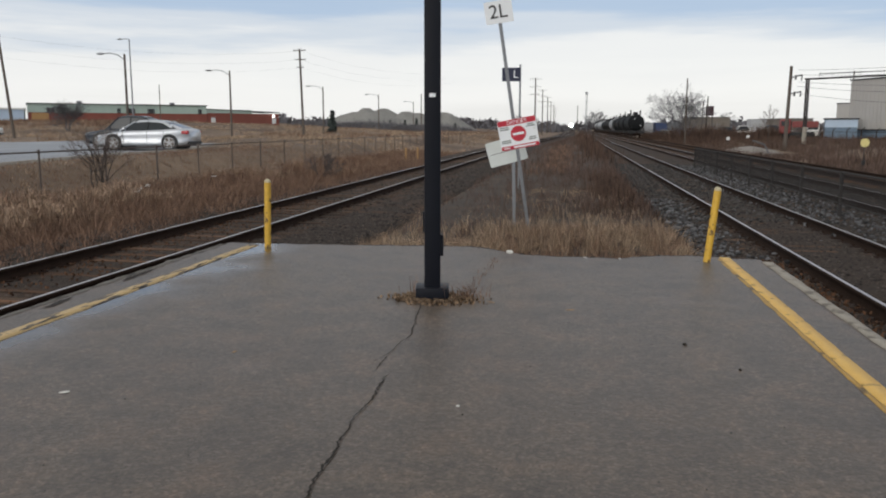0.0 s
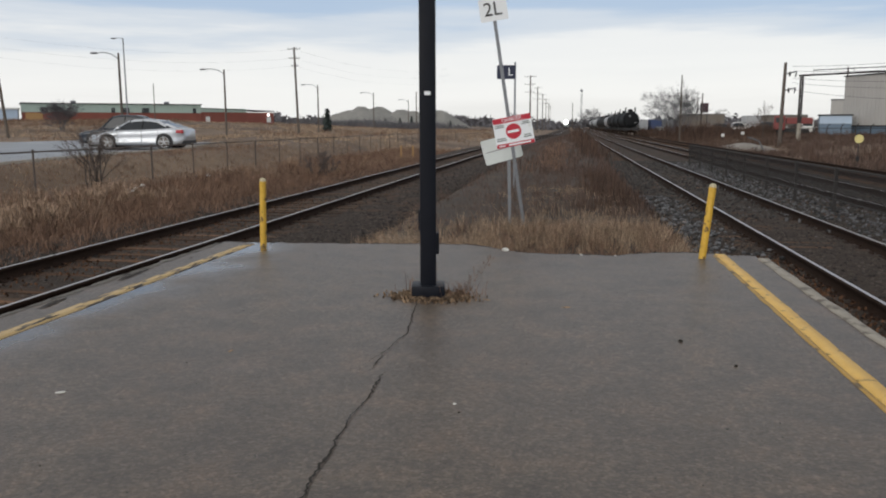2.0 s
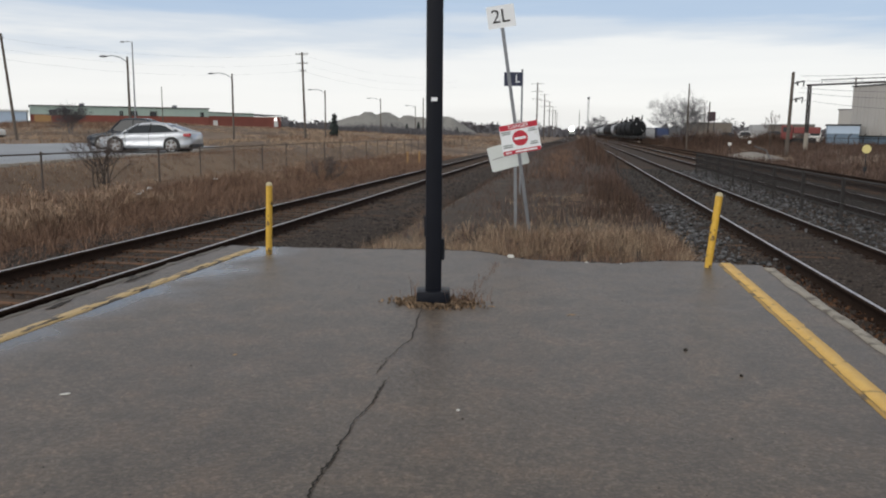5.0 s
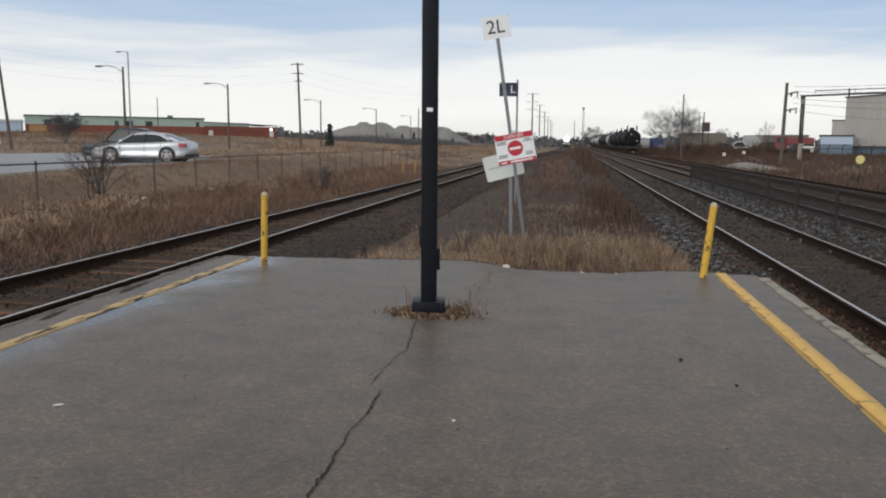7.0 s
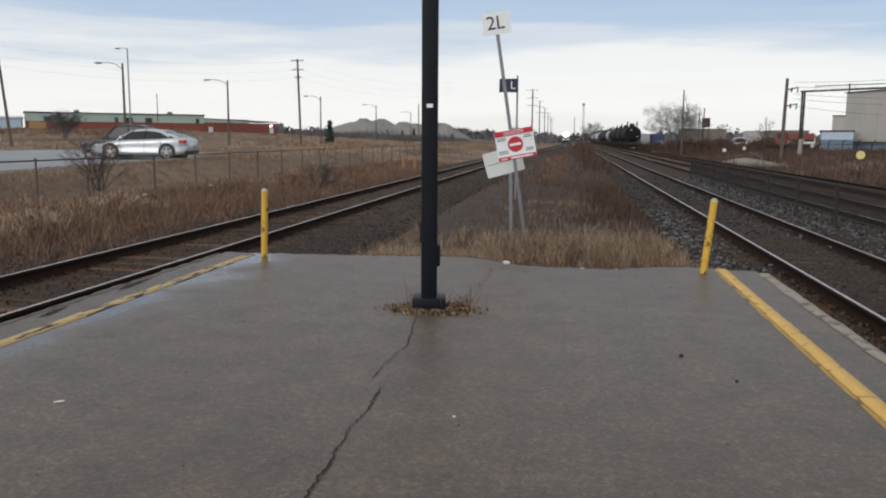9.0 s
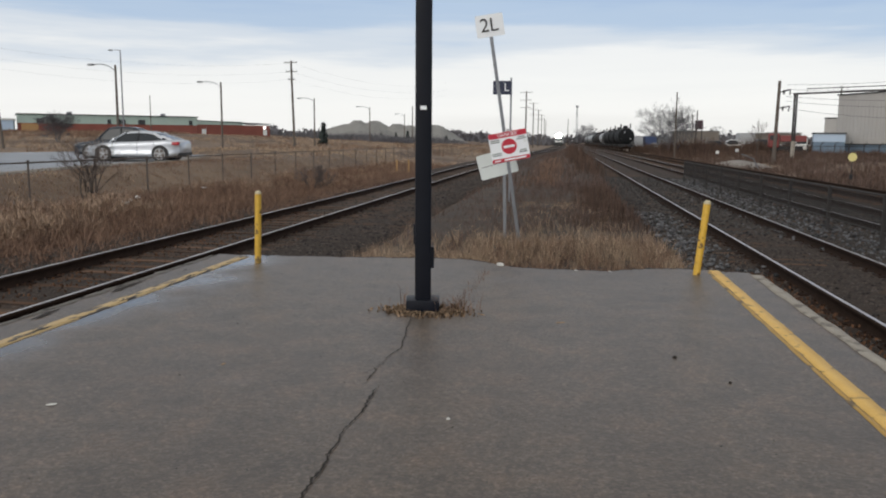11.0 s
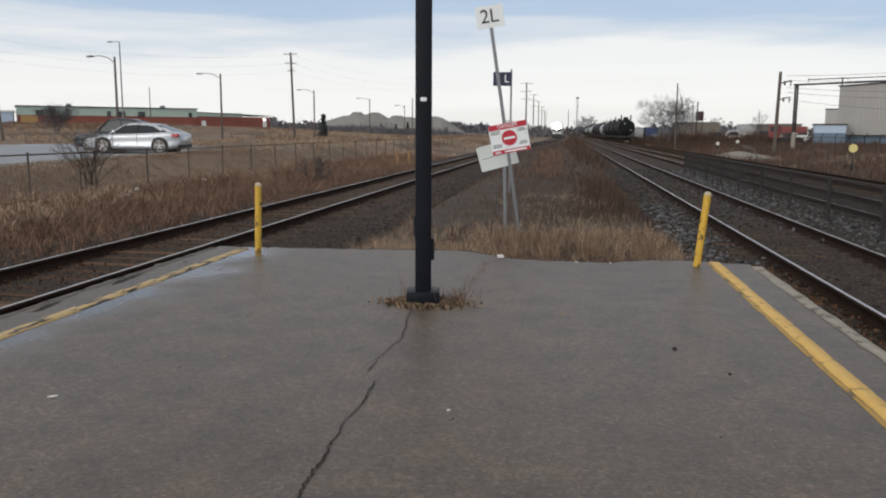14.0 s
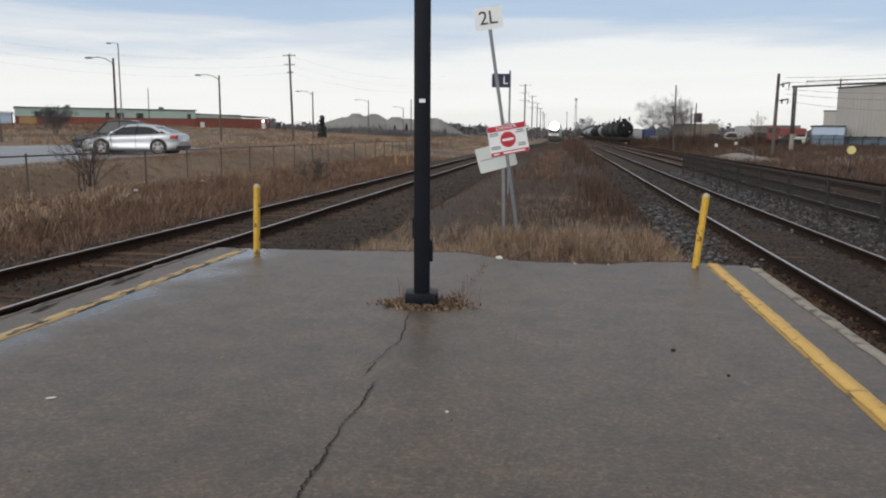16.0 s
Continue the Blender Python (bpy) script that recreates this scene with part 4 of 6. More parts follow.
scrap("crumpled_paper", -2.99, 4.20, 0.001, 0.032, 0.018, 0.006, 30, M_LITTER, "pale scrap of paper lying on the asphalt", "litter")
scrap("crumpled_cup", -0.78, 10.07, 0.001, 0.055, 0.035, 0.03, -20, M_LITTER, "crushed white cup at the platform's end", "litter")
scrap("stone", 0.84, 5.93, 0.001, 0.018, 0.015, 0.012, 0, M_CRACK, "small dark stone on the asphalt", "stone")
scrap("stone", 1.12, 5.35, 0.001, 0.014, 0.012, 0.009, 40, M_CRACK, "small dark stone on the asphalt", "stone")
scrap("stone", 0.17, 9.87, 0.001, 0.02, 0.016, 0.012, 0, M_LITTER, "small white stone at the platform's end", "stone")
scrap("stone", 0.58, 9.86, 0.001, 0.016, 0.014, 0.01, 0, M_LITTER, "small white stone at the platform's end", "stone")
scrap("dead_leaf", 0.0, 6.95, 0.001, 0.045, 0.02, 0.004, 20, M_LEAF, "curled dead leaf on the asphalt", "leaf")
scrap("dead_leaf", -0.72, 7.15, 0.001, 0.05, 0.012, 0.004, -35, M_LEAF, "brown twig end on the asphalt", "leaf")
scrap("dead_leaf", -2.35, 5.2, 0.001, 0.02, 0.012, 0.004, 60, M_LEAF, "small dead leaf on the asphalt", "leaf")
scrap("stone", -0.62, 4.35, 0.001, 0.013, 0.010, 0.007, 40, M_LITTER, "small pale stone on the asphalt", "stone")


for a, b, c, d in ((-11.64, 19.91, 0.12, 25), (-11.9, 20.6, 0.09, -30), (-12.08, 21.33, 0.10, 70), (-12.25, 25.97, 0.09, 10)):
    scrap("litter_bag", a, b, float(ground_z(a, b)) + 0.16, c, c * 0.7, c * 0.55, d, M_LITTER, "pale torn bag caught in the dead weeds", "litter")
# crumbled dark edge along the platform's end
x = rg.uniform(-4.6, 2.2, 900)
stones("edge_crumbs", x, edge_y(x) + rg.normal(0.0, 0.022, len(x)), np.full(len(x), -0.006), rg.uniform(0.006, 0.020, len(x)), M_STONE_DARK, "dark crumbs along the asphalt's broken end", 8, "rubble")


# ---- left of the tracks ----
M_LOT = mat("wet_grey_asphalt", (0.115, 0.118, 0.125), (0.18, 0.183, 0.19), scale=0.3, rough=0.36, bump=0.1, fine=20, c=(0.23, 0.235, 0.25), c_scale=0.45, c_cut=(0.55, 0.66))
M_TYRE = mat("black_rubber", (0.012, 0.012, 0.012), (0.022, 0.022, 0.022), scale=10, rough=0.85)
M_RIM = mat("alloy_wheel", (0.28, 0.29, 0.30), (0.40, 0.41, 0.42), scale=10, rough=0.4, metal=0.6)
M_GLASSCAR = mat("tinted_car_glass", (0.030, 0.034, 0.038), (0.045, 0.050, 0.055), scale=2, rough=0.08, bump=0)
M_GLASSCAR.node_tree.nodes["Principled BSDF"].inputs["Specular IOR Level"].default_value = 0.3
M_TRIM = mat("black_plastic_trim", (0.012, 0.012, 0.013), (0.022, 0.022, 0.023), scale=8, rough=0.6)
M_TAIL = mat("red_tail_lens", (0.34, 0.012, 0.02), (0.42, 0.02, 0.03), scale=8, rough=0.2, bump=0)
M_LENS = mat("clear_lamp_lens", (0.5, 0.52, 0.54), (0.65, 0.67, 0.7), scale=8, rough=0.15, bump=0)
M_GREEN = mat("pale_green_cladding", (0.34, 0.44, 0.39), (0.44, 0.54, 0.49), scale=1.2, rough=0.7, bump=0.2, stretch=(1, 1, 0.2))
M_REDWALL = mat("rust_red_masonry", (0.185, 0.060, 0.047), (0.265, 0.087, 0.065), scale=0.6, rough=0.9, bump=0.3, fine=8)
M_BLUEWALL = mat("pale_blue_cladding", (0.38, 0.49, 0.62), (0.50, 0.60, 0.72), scale=1.0, rough=0.7)
M_DARKROOF = mat("dark_roof_edge", (0.035, 0.040, 0.042), (0.06, 0.066, 0.07), scale=3, rough=0.8)
M_HILL = mat("grey_gravel_pile", (0.19, 0.188, 0.175), (0.29, 0.285, 0.27), scale=0.12, rough=1.0, bump=0.5, fine=1.5)
# distance haze is mixed into this wood colour, greyer and bluer than bark
M_FARWOOD = mat("haze_tinted_bare_woods", (0.095, 0.092, 0.102), (0.15, 0.145, 0.155), scale=0.05, rough=1.0, bump=0.0, per="island")
M_NEEDLE = mat("dark_fir_needles", (0.030, 0.040, 0.038), (0.055, 0.070, 0.064), scale=2, rough=0.9, bump=0, per="island")
M_WIRE = mat("overhead_wire", (0.10, 0.10, 0.11), (0.16, 0.16, 0.17), scale=2, rough=0.7, bump=0)
M_WHITEPAINT = mat("white_paint", (0.62, 0.63, 0.62), (0.74, 0.75, 0.74), scale=2, rough=0.5)
M_ORANGE = mat("faded_orange_plastic", (0.34, 0.19, 0.08), (0.44, 0.27, 0.12), scale=4, rough=0.8)


def gz1(x, y):
    return float(ground_z(np.array(x), np.array(y)))


def build_lot():
    ys = np.linspace(6, 55, 80)
    near = np.interp(ys, LOT_Y, LOT_X)
    far = np.full(80, -78.0)
    t = np.linspace(0, 1, 24)
    gx = near[:, None] + (far - near)[:, None] * t[None]
    gy = np.repeat(ys[:, None], 24, 1)
    v = np.stack([gx.ravel(), gy.ravel(), (np.maximum(ground_z(gx, gy), 0.40) + 0.03).ravel()], 1)
    i = (np.arange(79)[:, None] * 24 + np.arange(23)[None]).ravel()
    tagged(from_np("road", v, np.stack([i, i + 24, i + 25, i + 1], 1)[:, ::-1], M_LOT), "wet grey asphalt parking lot", "parking lot", kind="structure")
    n = len(ys)
    z = np.maximum(ground_z(near, ys), 0.40)
    pts = [(near + 0.22, z - 0.5), (near + 0.22, z + 0.08), (near - 0.1, z + 0.08), (near - 0.1, z - 0.3)]
    v = np.concatenate([np.stack([a, ys, b], 1) for a, b in pts])
    j = np.arange(n - 1)
    f = np.concatenate([np.stack([j + k * n, j + k * n + 1, j + (k + 1) * n + 1, j + (k + 1) * n], 1) for k in range(3)])
    tagged(from_np("kerb_lot", v, f, M_KERB), "pale concrete kerb of the parking lot", "kerb", kind="structure")


build_lot()


def loft(bm, sections):
    rows = [[bm.verts.new(p) for p in s] for s in sections]
    k = len(rows[0])
    for a, b in zip(rows, rows[1:]):
        for i in range(k - 1):
            bm.faces.new((a[i], a[i + 1], b[i + 1], b[i]))
    bm.faces.new(rows[0])
    bm.faces.new(rows[-1][::-1])
    bmesh.ops.recalc_face_normals(bm, faces=bm.faces[:])
    return bm


def build_car(m, paint, label, group="parked cars", tall=0.0):
    e = empty("car", m, label, "car", group)
    st = [(2.36, 0.30, 0.58, 0.62), (2.28, 0.22, 0.68, 0.76), (1.95, 0.19, 0.76, 0.86), (1.35, 0.18, 0.85, 0.89), (0.85, 0.18, 0.93, 0.90), (0.0, 0.18, 0.95, 0.90), (-0.9, 0.18, 0.98, 0.90), (-1.55, 0.19, 1.02, 0.89), (-1.95, 0.21, 1.03, 0.85), (-2.25, 0.27, 1.00, 0.79), (-2.36, 0.36, 0.93, 0.70)]
    bm = B()
    secs = []
    for x, zb, zt, w in st:
        zt += tall * 0.25
        half = [(w * 0.80, zb), (w * 0.95, zb + 0.05), (w * 0.985, zb + 0.16), (w * 0.955, zb + 0.26), (w * 0.975, (zb + zt) / 2 + 0.08), (w, zt - 0.17), (w * 0.985, zt - 0.10), (w * 0.91, zt - 0.02), (w * 0.74, zt + 0.01)]
        secs.append([(x, a, b) for a, b in half] + [(x, -a, b) for a, b in half[::-1]])
    loft(bm, secs)
    soft(part("body", bm, paint, e), 55)
    # underside is closed by a dark floor pan
    bm = B()
    box(bm, 0, 0, 0.17, 4.2, 1.5, 0.12)
    part("floor_pan", bm, M_TRIM, e)
    top = 1.44 + tall
    cab = [(1.10, 0.92, 0.74), (0.35, top - 0.07, 0.57), (-0.25, top, 0.58), (-0.85, top - 0.04, 0.57), (-1.40, top - 0.19, 0.60), (-1.98, 1.03, 0.66)]
    bm = B()
    loft(bm, [[(x, (0.80 if zt > 1.1 else w), 0.90), (x, w, zt), (x, -w, zt), (x, -(0.80 if zt > 1.1 else w), 0.90)] for x, zt, w in cab])
    soft(part("glasshouse", bm, M_GLASSCAR, e, "dark tinted windows"), 50)
    bm = B()
    rf = [(0.40, top - 0.07, 0.56), (0.20, top + 0.0, 0.57), (-0.25, top + 0.02, 0.58), (-0.75, top + 0.0, 0.575), (-1.10, top - 0.07, 0.565)]
    loft(bm, [[(x, w + 0.045, z - 0.10), (x, w + 0.01, z - 0.03), (x, w - 0.08, z + 0.01), (x, -w + 0.08, z + 0.01), (x, -w - 0.01, z - 0.03), (x, -w - 0.045, z - 0.10)] for x, z, w in rf])
    soft(part("roof", bm, paint, e), 50)
    for s in (-1, 1):
        for a, b, r in (((1.12, s * 0.77, 0.92), (0.38, s * 0.585, top - 0.06), 0.035), ((-1.0, s * 0.60, top - 0.07), (-1.50, s * 0.70, 1.08), 0.075), ((-1.42, s * 0.63, top - 0.22), (-1.96, s * 0.72, 1.0), 0.06), ((-0.27, s * 0.80, 0.94), (-0.30, s * 0.60, top - 0.03), 0.022)):
            bm = B()
            rod(bm, a, b, r, r, 6)
            part("pillar", bm, paint if r != 0.022 else M_TRIM, e)
        for x in (1.42, -1.40):
            bm = B()
            rod(bm, (x, s * 0.60, 0.36), (x, s * 0.905, 0.36), 0.41, 0.41, 24)
            part("wheel_arch", bm, M_TRIM, e)
            bm = B()
            rod(bm, (x, s * 0.70, 0.345), (x, s * 0.915, 0.345), 0.345, 0.335, 28)
            wh = part("wheel", bm, M_TYRE, e)
            bm = B()
            rod(bm, (x, s * 0.90, 0.345), (x, s * 0.917, 0.345), 0.26, 0.26, 24)
            part("rim_well", bm, M_FENCEPOST, wh)
            bm = B()
            for k in range(5):
                for d in (-9, 9):
                    q = Matrix.Translation((x, s * 0.921, 0.345)) @ Matrix.Rotation(radians(72 * k + d), 4, "Y")
                    box(bm, 0, 0, 0.0, 0.034, 0.02, 0.25, 0.0, q)
            for k in range(20):
                q = Matrix.Translation((x, s * 0.921, 0.345)) @ Matrix.Rotation(radians(18 * k), 4, "Y")
                box(bm, 0, 0, 0.245, 0.085, 0.02, 0.022, 0.0, q)
            rod(bm, (x, s * 0.912, 0.345), (x, s * 0.932, 0.345), 0.06, 0.05, 12)
            part("rim", bm, M_RIM, wh, "alloy rim with five split spokes")
        bm = B()
        box(bm, 0.80, s * 0.97, 0.97, 0.14, 0.18, 0.12, 0.03)
        part("wing_mirror", bm, paint, e)
        for x in (0.92, -0.28, -1.12):
            bm = B()
            box(bm, x, s * 0.896, 0.34, 0.014, 0.012, 0.58)
            part("door_gap", bm, M_TRIM, e)
        for x in (0.0, -0.98):
            bm = B()
            box(bm, x, s * 0.905, 0.80, 0.20, 0.03, 0.03, 0.006)
            part("door_handle", bm, paint, e)
        bm = B()
        box(bm, -2.12, s * 0.66, 0.76, 0.42, 0.36, 0.17, 0.05)
        part("tail_light", bm, M_TAIL, e, "red tail light")
        bm = B()
        box(bm, 2.10, s * 0.66, 0.58, 0.34, 0.20, 0.13, 0.04)
        part("headlight", bm, M_LENS, e, "clear headlight lens")
    bm = B()
    box(bm, -2.28, 0, 0.26, 0.20, 1.5, 0.16, 0.04)
    part("rear_bumper", bm, M_TRIM, e)
    bm = B()
    box(bm, 2.30, 0, 0.36, 0.12, 0.9, 0.16, 0.03)
    part("grille", bm, M_TRIM, e)
    return e


def paint(name, c, rough=0.25, metal=0.0):
    return mat(name, tuple(v * 0.92 for v in c), tuple(min(1, v * 1.05) for v in c), scale=3, rough=rough, metal=metal, bump=0.0)


P_SILVER = paint("silver_car_paint", (0.56, 0.59, 0.63), 0.25, 0.45)
P_DARK = paint("dark_blue_grey_paint", (0.035, 0.042, 0.055), 0.2)
P_WHITE = paint("white_car_paint", (0.72, 0.71, 0.68), 0.3)
P_BLUE = paint("blue_vehicle_paint", (0.05, 0.075, 0.16), 0.4)
P_GREY = paint("grey_vehicle_paint", (0.20, 0.21, 0.22), 0.35)
build_car(pose(-20.8, 37.1, 0.49, 0, 0, 184.5), P_SILVER, "silver sedan parked on wet asphalt", tall=-0.02)
build_car(pose(-24.7, 42.1, 0.49, 0, 0, 188), P_DARK, "dark blue-grey car parked beside the silver one", tall=0.27)
build_car(pose(-66.1, 81.2, 0.46, 0, 0, 190), P_WHITE, "white car parked across the lot")


def build_left_fence():
    e = empty("chain_link_fence", Matrix(), "old rusty chain-link fence with thin steel posts", "fence")
    ys = np.arange(7.1, 100, 3.05)
    for k, y in enumerate(ys):
        z = gz1(-14, y)
        bm = B()
        rod(bm, (-14, y, z - 0.2), (-14, y, 0.95), 0.026 if k % 3 else 0.034)
        rod(bm, (-14, y, 0.95), (-14, y, 0.99), 0.045, 0.02)
        part("post", bm, M_FENCEPOST, e)
        if k:
            bm = B()
            rod(bm, (-14, ys[k - 1], 0.92), (-14, y, 0.92), 0.022, 0.022, 6)
            part("top_rail", bm, M_FENCEPOST, e)
    # woven wire, thin diagonals
    rng = np.random.default_rng(4)
    vs, fs = [], []
    for y in np.arange(7.1, 60, 0.16):
        for d in (-1, 1):
            a, b = np.array([-14.0, y, -0.12]), np.array([-14.0, y + d * 1.0, 0.92])
            o = np.array([0, 0.0022, 0])
            n = len(vs)
            vs += [a - o, a + o, b + o, b - o]
            fs.append((n, n + 1, n + 2, n + 3))
    tagged(from_np("wire_mesh", np.array(vs), np.array(fs), M_GALV, e), kind="stuff")


build_left_fence()


def limbs(start, direction, length, radius, depth, rng, out, spread=0.6, kids=3):
    p, d = np.array(start, float), np.array(direction, float)
    d = d / np.linalg.norm(d)
    for k in range(3):
        q = p + d * length / 3
        out.append((p, q, radius * (1 - 0.18 * k), radius * (1 - 0.18 * (k + 1)), depth))
        p = q
        d = d + rng.normal(0, 0.14, 3) + np.array([0, 0, 0.05])
        d = d / np.linalg.norm(d)
        if depth > 0 and k > 0 or depth > 2:
            for _ in range(kids if k == 2 else 1):
                nd = d + rng.normal(0, spread, 3)
                nd[2] = abs(nd[2]) * 0.7 + 0.15
                if depth > 0:
                    limbs(p, nd, length * rng.uniform(0.55, 0.8), radius * 0.55, depth - 1, rng, out, spread, kids)


def tubes(name, segs, material, parent, sides=4):
    a = np.array([s[0] for s in segs])
    b = np.array([s[1] for s in segs])
    r0 = np.array([s[2] for s in segs])[:, None]
    r1 = np.array([s[3] for s in segs])[:, None]
    d = b - a
    d /= np.linalg.norm(d, axis=1)[:, None] + 1e-9
    u = np.cross(d, np.where(np.abs(d[:, 2:]) < 0.9, [[0, 0, 1.0]], [[1.0, 0, 0]]))
    u /= np.linalg.norm(u, axis=1)[:, None]
    w = np.cross(d, u)
    v = []
    for base, r in ((a, r0), (b, r1)):
        for k in range(sides):
            t = 2 * np.pi * k / sides
            v.append(base + (u * np.cos(t) + w * np.sin(t)) * r)
    v = np.stack(v, 1)
    n = len(segs)
    f = [(k, (k + 1) % sides, sides + (k + 1) % sides, sides + k) for k in range(sides)]
    return from_np(name, v.reshape(-1, 3), (np.arange(n)[:, None, None] * 2 * sides + np.array(f)[None]).reshape(-1, 4), material, parent)


def build_tree(x, y, height, radius, seed, label, depth=4, spread=0.55, kids=3, stems=1, thin=1.0, hazy=False):
    rng = np.random.default_rng(seed)
    e = empty("bare_tree" if height > 2.5 else "bare_shrub", pose(x, y, gz1(x, y) - 0.05), label, "tree" if height > 2.5 else "shrub")
    segs = []
    for k in range(stems):
        d0 = np.array([0, 0, 1.0]) + rng.normal(0, 0.06 if stems == 1 else 0.24, 3)
        limbs((rng.normal(0, 0.02 * stems), rng.normal(0, 0.02 * stems), 0), d0, height * 0.42, radius, depth, rng, segs, spread, kids)
    thick = [s for s in segs if s[4] >= depth - 1]
    fine = [(s[0], s[1], max(s[2], 0.006 * thin), max(s[3], 0.005 * thin), s[4]) for s in segs if s[4] < depth - 1]
    # hazy: distance haze is painted on by swapping in the tinted wood colour
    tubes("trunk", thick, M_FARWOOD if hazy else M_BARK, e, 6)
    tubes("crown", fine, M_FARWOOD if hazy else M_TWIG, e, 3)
    return e


build_tree(-13.8, 21.7, 1.85, 0.022, 3, "bare shrub growing through the fence", depth=3, spread=0.34, stems=7, thin=0.5)
build_tree(-9.4, 29.5, 1.15, 0.016, 6, "dark bare shrub among the reeds", depth=3, spread=0.3, stems=8, thin=0.8)
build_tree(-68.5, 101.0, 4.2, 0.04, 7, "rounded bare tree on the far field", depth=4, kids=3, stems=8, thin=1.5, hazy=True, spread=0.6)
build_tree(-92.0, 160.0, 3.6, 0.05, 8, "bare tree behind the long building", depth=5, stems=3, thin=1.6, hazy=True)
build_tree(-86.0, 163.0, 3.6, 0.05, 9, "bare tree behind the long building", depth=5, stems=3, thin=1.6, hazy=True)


def build_utility_pole(x, y, z_top, arms, lean=(0, 0), label="tall weathered timber utility pole with crossarms", r=0.15, turn=0.0, z=None, clutter=False):
    z = gz1(x, y) - 0.1 if z is None else z
    h = z_top - z
    e = empty("utility_pole", pose(x, y, z, lean[0], lean[1], turn), label, "utility pole")
    bm = B()
    rod(bm, (0, 0, 0), (0, 0, h), r, r * 0.72, 10)
    soft(part("post", bm, M_WOODPOLE, e))
    for d, w in arms:
        bm = B()
        box(bm, 0, -0.12, h - d, w, 0.08, 0.07)
        a = part("crossarm", bm, M_WOODPOLE, e)
        for s in (-0.45, -0.2, 0.2, 0.45):
            bm = B()
            rod(bm, (s * w, -0.12, h - d + 0.07), (s * w, -0.12, h - d + 0.24), 0.035, 0.02, 6)
            part("insulator", bm, M_GALV, a)
    if clutter:
        for d in (1.0, 2.4):
            bm = B()
            rod(bm, (0.42, 0, h - d - 0.16), (0.42, 0, h - d + 0.22), 0.075, 0.075, 10)
            part("transformer", bm, M_TRIM, e)
            bm = B()
            rod(bm, (0, 0, h - d), (0.95, 0, h - d + 0.25), 0.05, 0.05, 6)
            rod(bm, (0.9, 0, h - d - 0.22), (0.95, 0, h - d + 0.24), 0.05, 0.05, 6)
            part("bracket", bm, M_TRIM, e)
    return e


def build_street_lamp(x, y, z_top, arm, label, r=0.11, material=None, straight=False):
    z = gz1(x, y) - 0.1
    e = empty("street_lamp", pose(x, y, z), label, "street lamp", "road lamps")
    h = z_top - z
    bm = B()
    rod(bm, (0, 0, 0), (0, 0, h), r, r * 0.7, 10)
    soft(part("post", bm, material or M_WOODPOLE, e))
    bm = B()
    pts = [(0, 0, h - 0.45 if not straight else h), (-arm * 0.35, 0, h - 0.05 if not straight else h + 0.05), (-arm * 0.7, 0, h + 0.08), (-arm, 0, h + 0.06)]
    for a, b in zip(pts, pts[1:]):
        rod(bm, a, b, 0.04, 0.035, 6)
    part("arm", bm, M_GALV, e)
    bm = B()
    bmesh.ops.create_uvsphere(bm, u_segments=12, v_segments=8, radius=1, matrix=Matrix.Translation((-arm - 0.3, 0, h + 0.04)) @ Matrix.Diagonal((0.36, 0.15, 0.085, 1)))
    soft(part("lamp_head", bm, M_GALV, e))


build_utility_pole(-52.3, 68.8, 10.4, ((0.5, 0.6),), lean=(0, -5.5))
build_utility_pole(-32.0, 92.6, 10.75, ((0.25, 1.5), (1.3, 1.3), (2.2, 0.8)), lean=(0, -1.5), turn=10)
for a, b, c in ((-34.4, 58.3, 1.7), (-34.0, 76.6, 1.9), (-34.2, 107.3, 1.8), (-36.4, 148, 2.0), (-38.0, 188.9, 1.8)):
    build_street_lamp(a, b, 7.15 if b < 140 else 7.7, c, "roadside street lamp on a timber pole")
build_street_lamp(-52.1, 89.5, 11.8, 0.9, "tall slim grey lot lamp", r=0.10, material=M_GALV, straight=True)
build_utility_pole(-72.0, 132.6, 9.0, (), r=0.09, label="slim plain pole by the building")
build_utility_pole(-36.3, 190.0, 9.6, (), r=0.14)
for k, (a, b, c) in enumerate(((-8.5, 173.5, 12.1), (-9.4, 235, 12.6), (-10.0, 296, 12.9), (-10.6, 357, 13.0), (-11.1, 420, 13.2), (-11.8, 480, 13.4))):
    build_utility_pole(a, b, c, ((0.3, 2.6), (1.9, 2.4), (3.5, 2.2)) if k < 3 else ((0.3, 2.6), (1.9, 2.4)), turn=-8, r=0.17)


def wire(p, q, sag, r=0.014):
    p, q = np.array(p, float), np.array(q, float)
    t = np.linspace(0, 1, 15)[:, None]
    v = p + (q - p) * t - np.array([0, 0, 1.0]) * sag * 4 * t * (1 - t)
    ring = np.array([(0, r), (r * 0.87, -r / 2), (-r * 0.87, -r / 2)])
    d = (q - p) / np.linalg.norm(q - p)
    side_way = np.cross(d, [0, 0, 1.0])
    rv = np.stack([v + side_way * a + np.array([0, 0, 1.0]) * b for a, b in ring], 1).reshape(-1, 3)
    fs = [(3 * i + k, 3 * i + (k + 1) % 3, 3 * i + 3 + (k + 1) % 3, 3 * i + 3 + k) for i in range(14) for k in range(3)]
    o = from_np("overhead_wire", rv, np.array(fs), M_WIRE)
    return tagged(o, "thin sagging overhead wire between poles", "wire", "overhead wires")


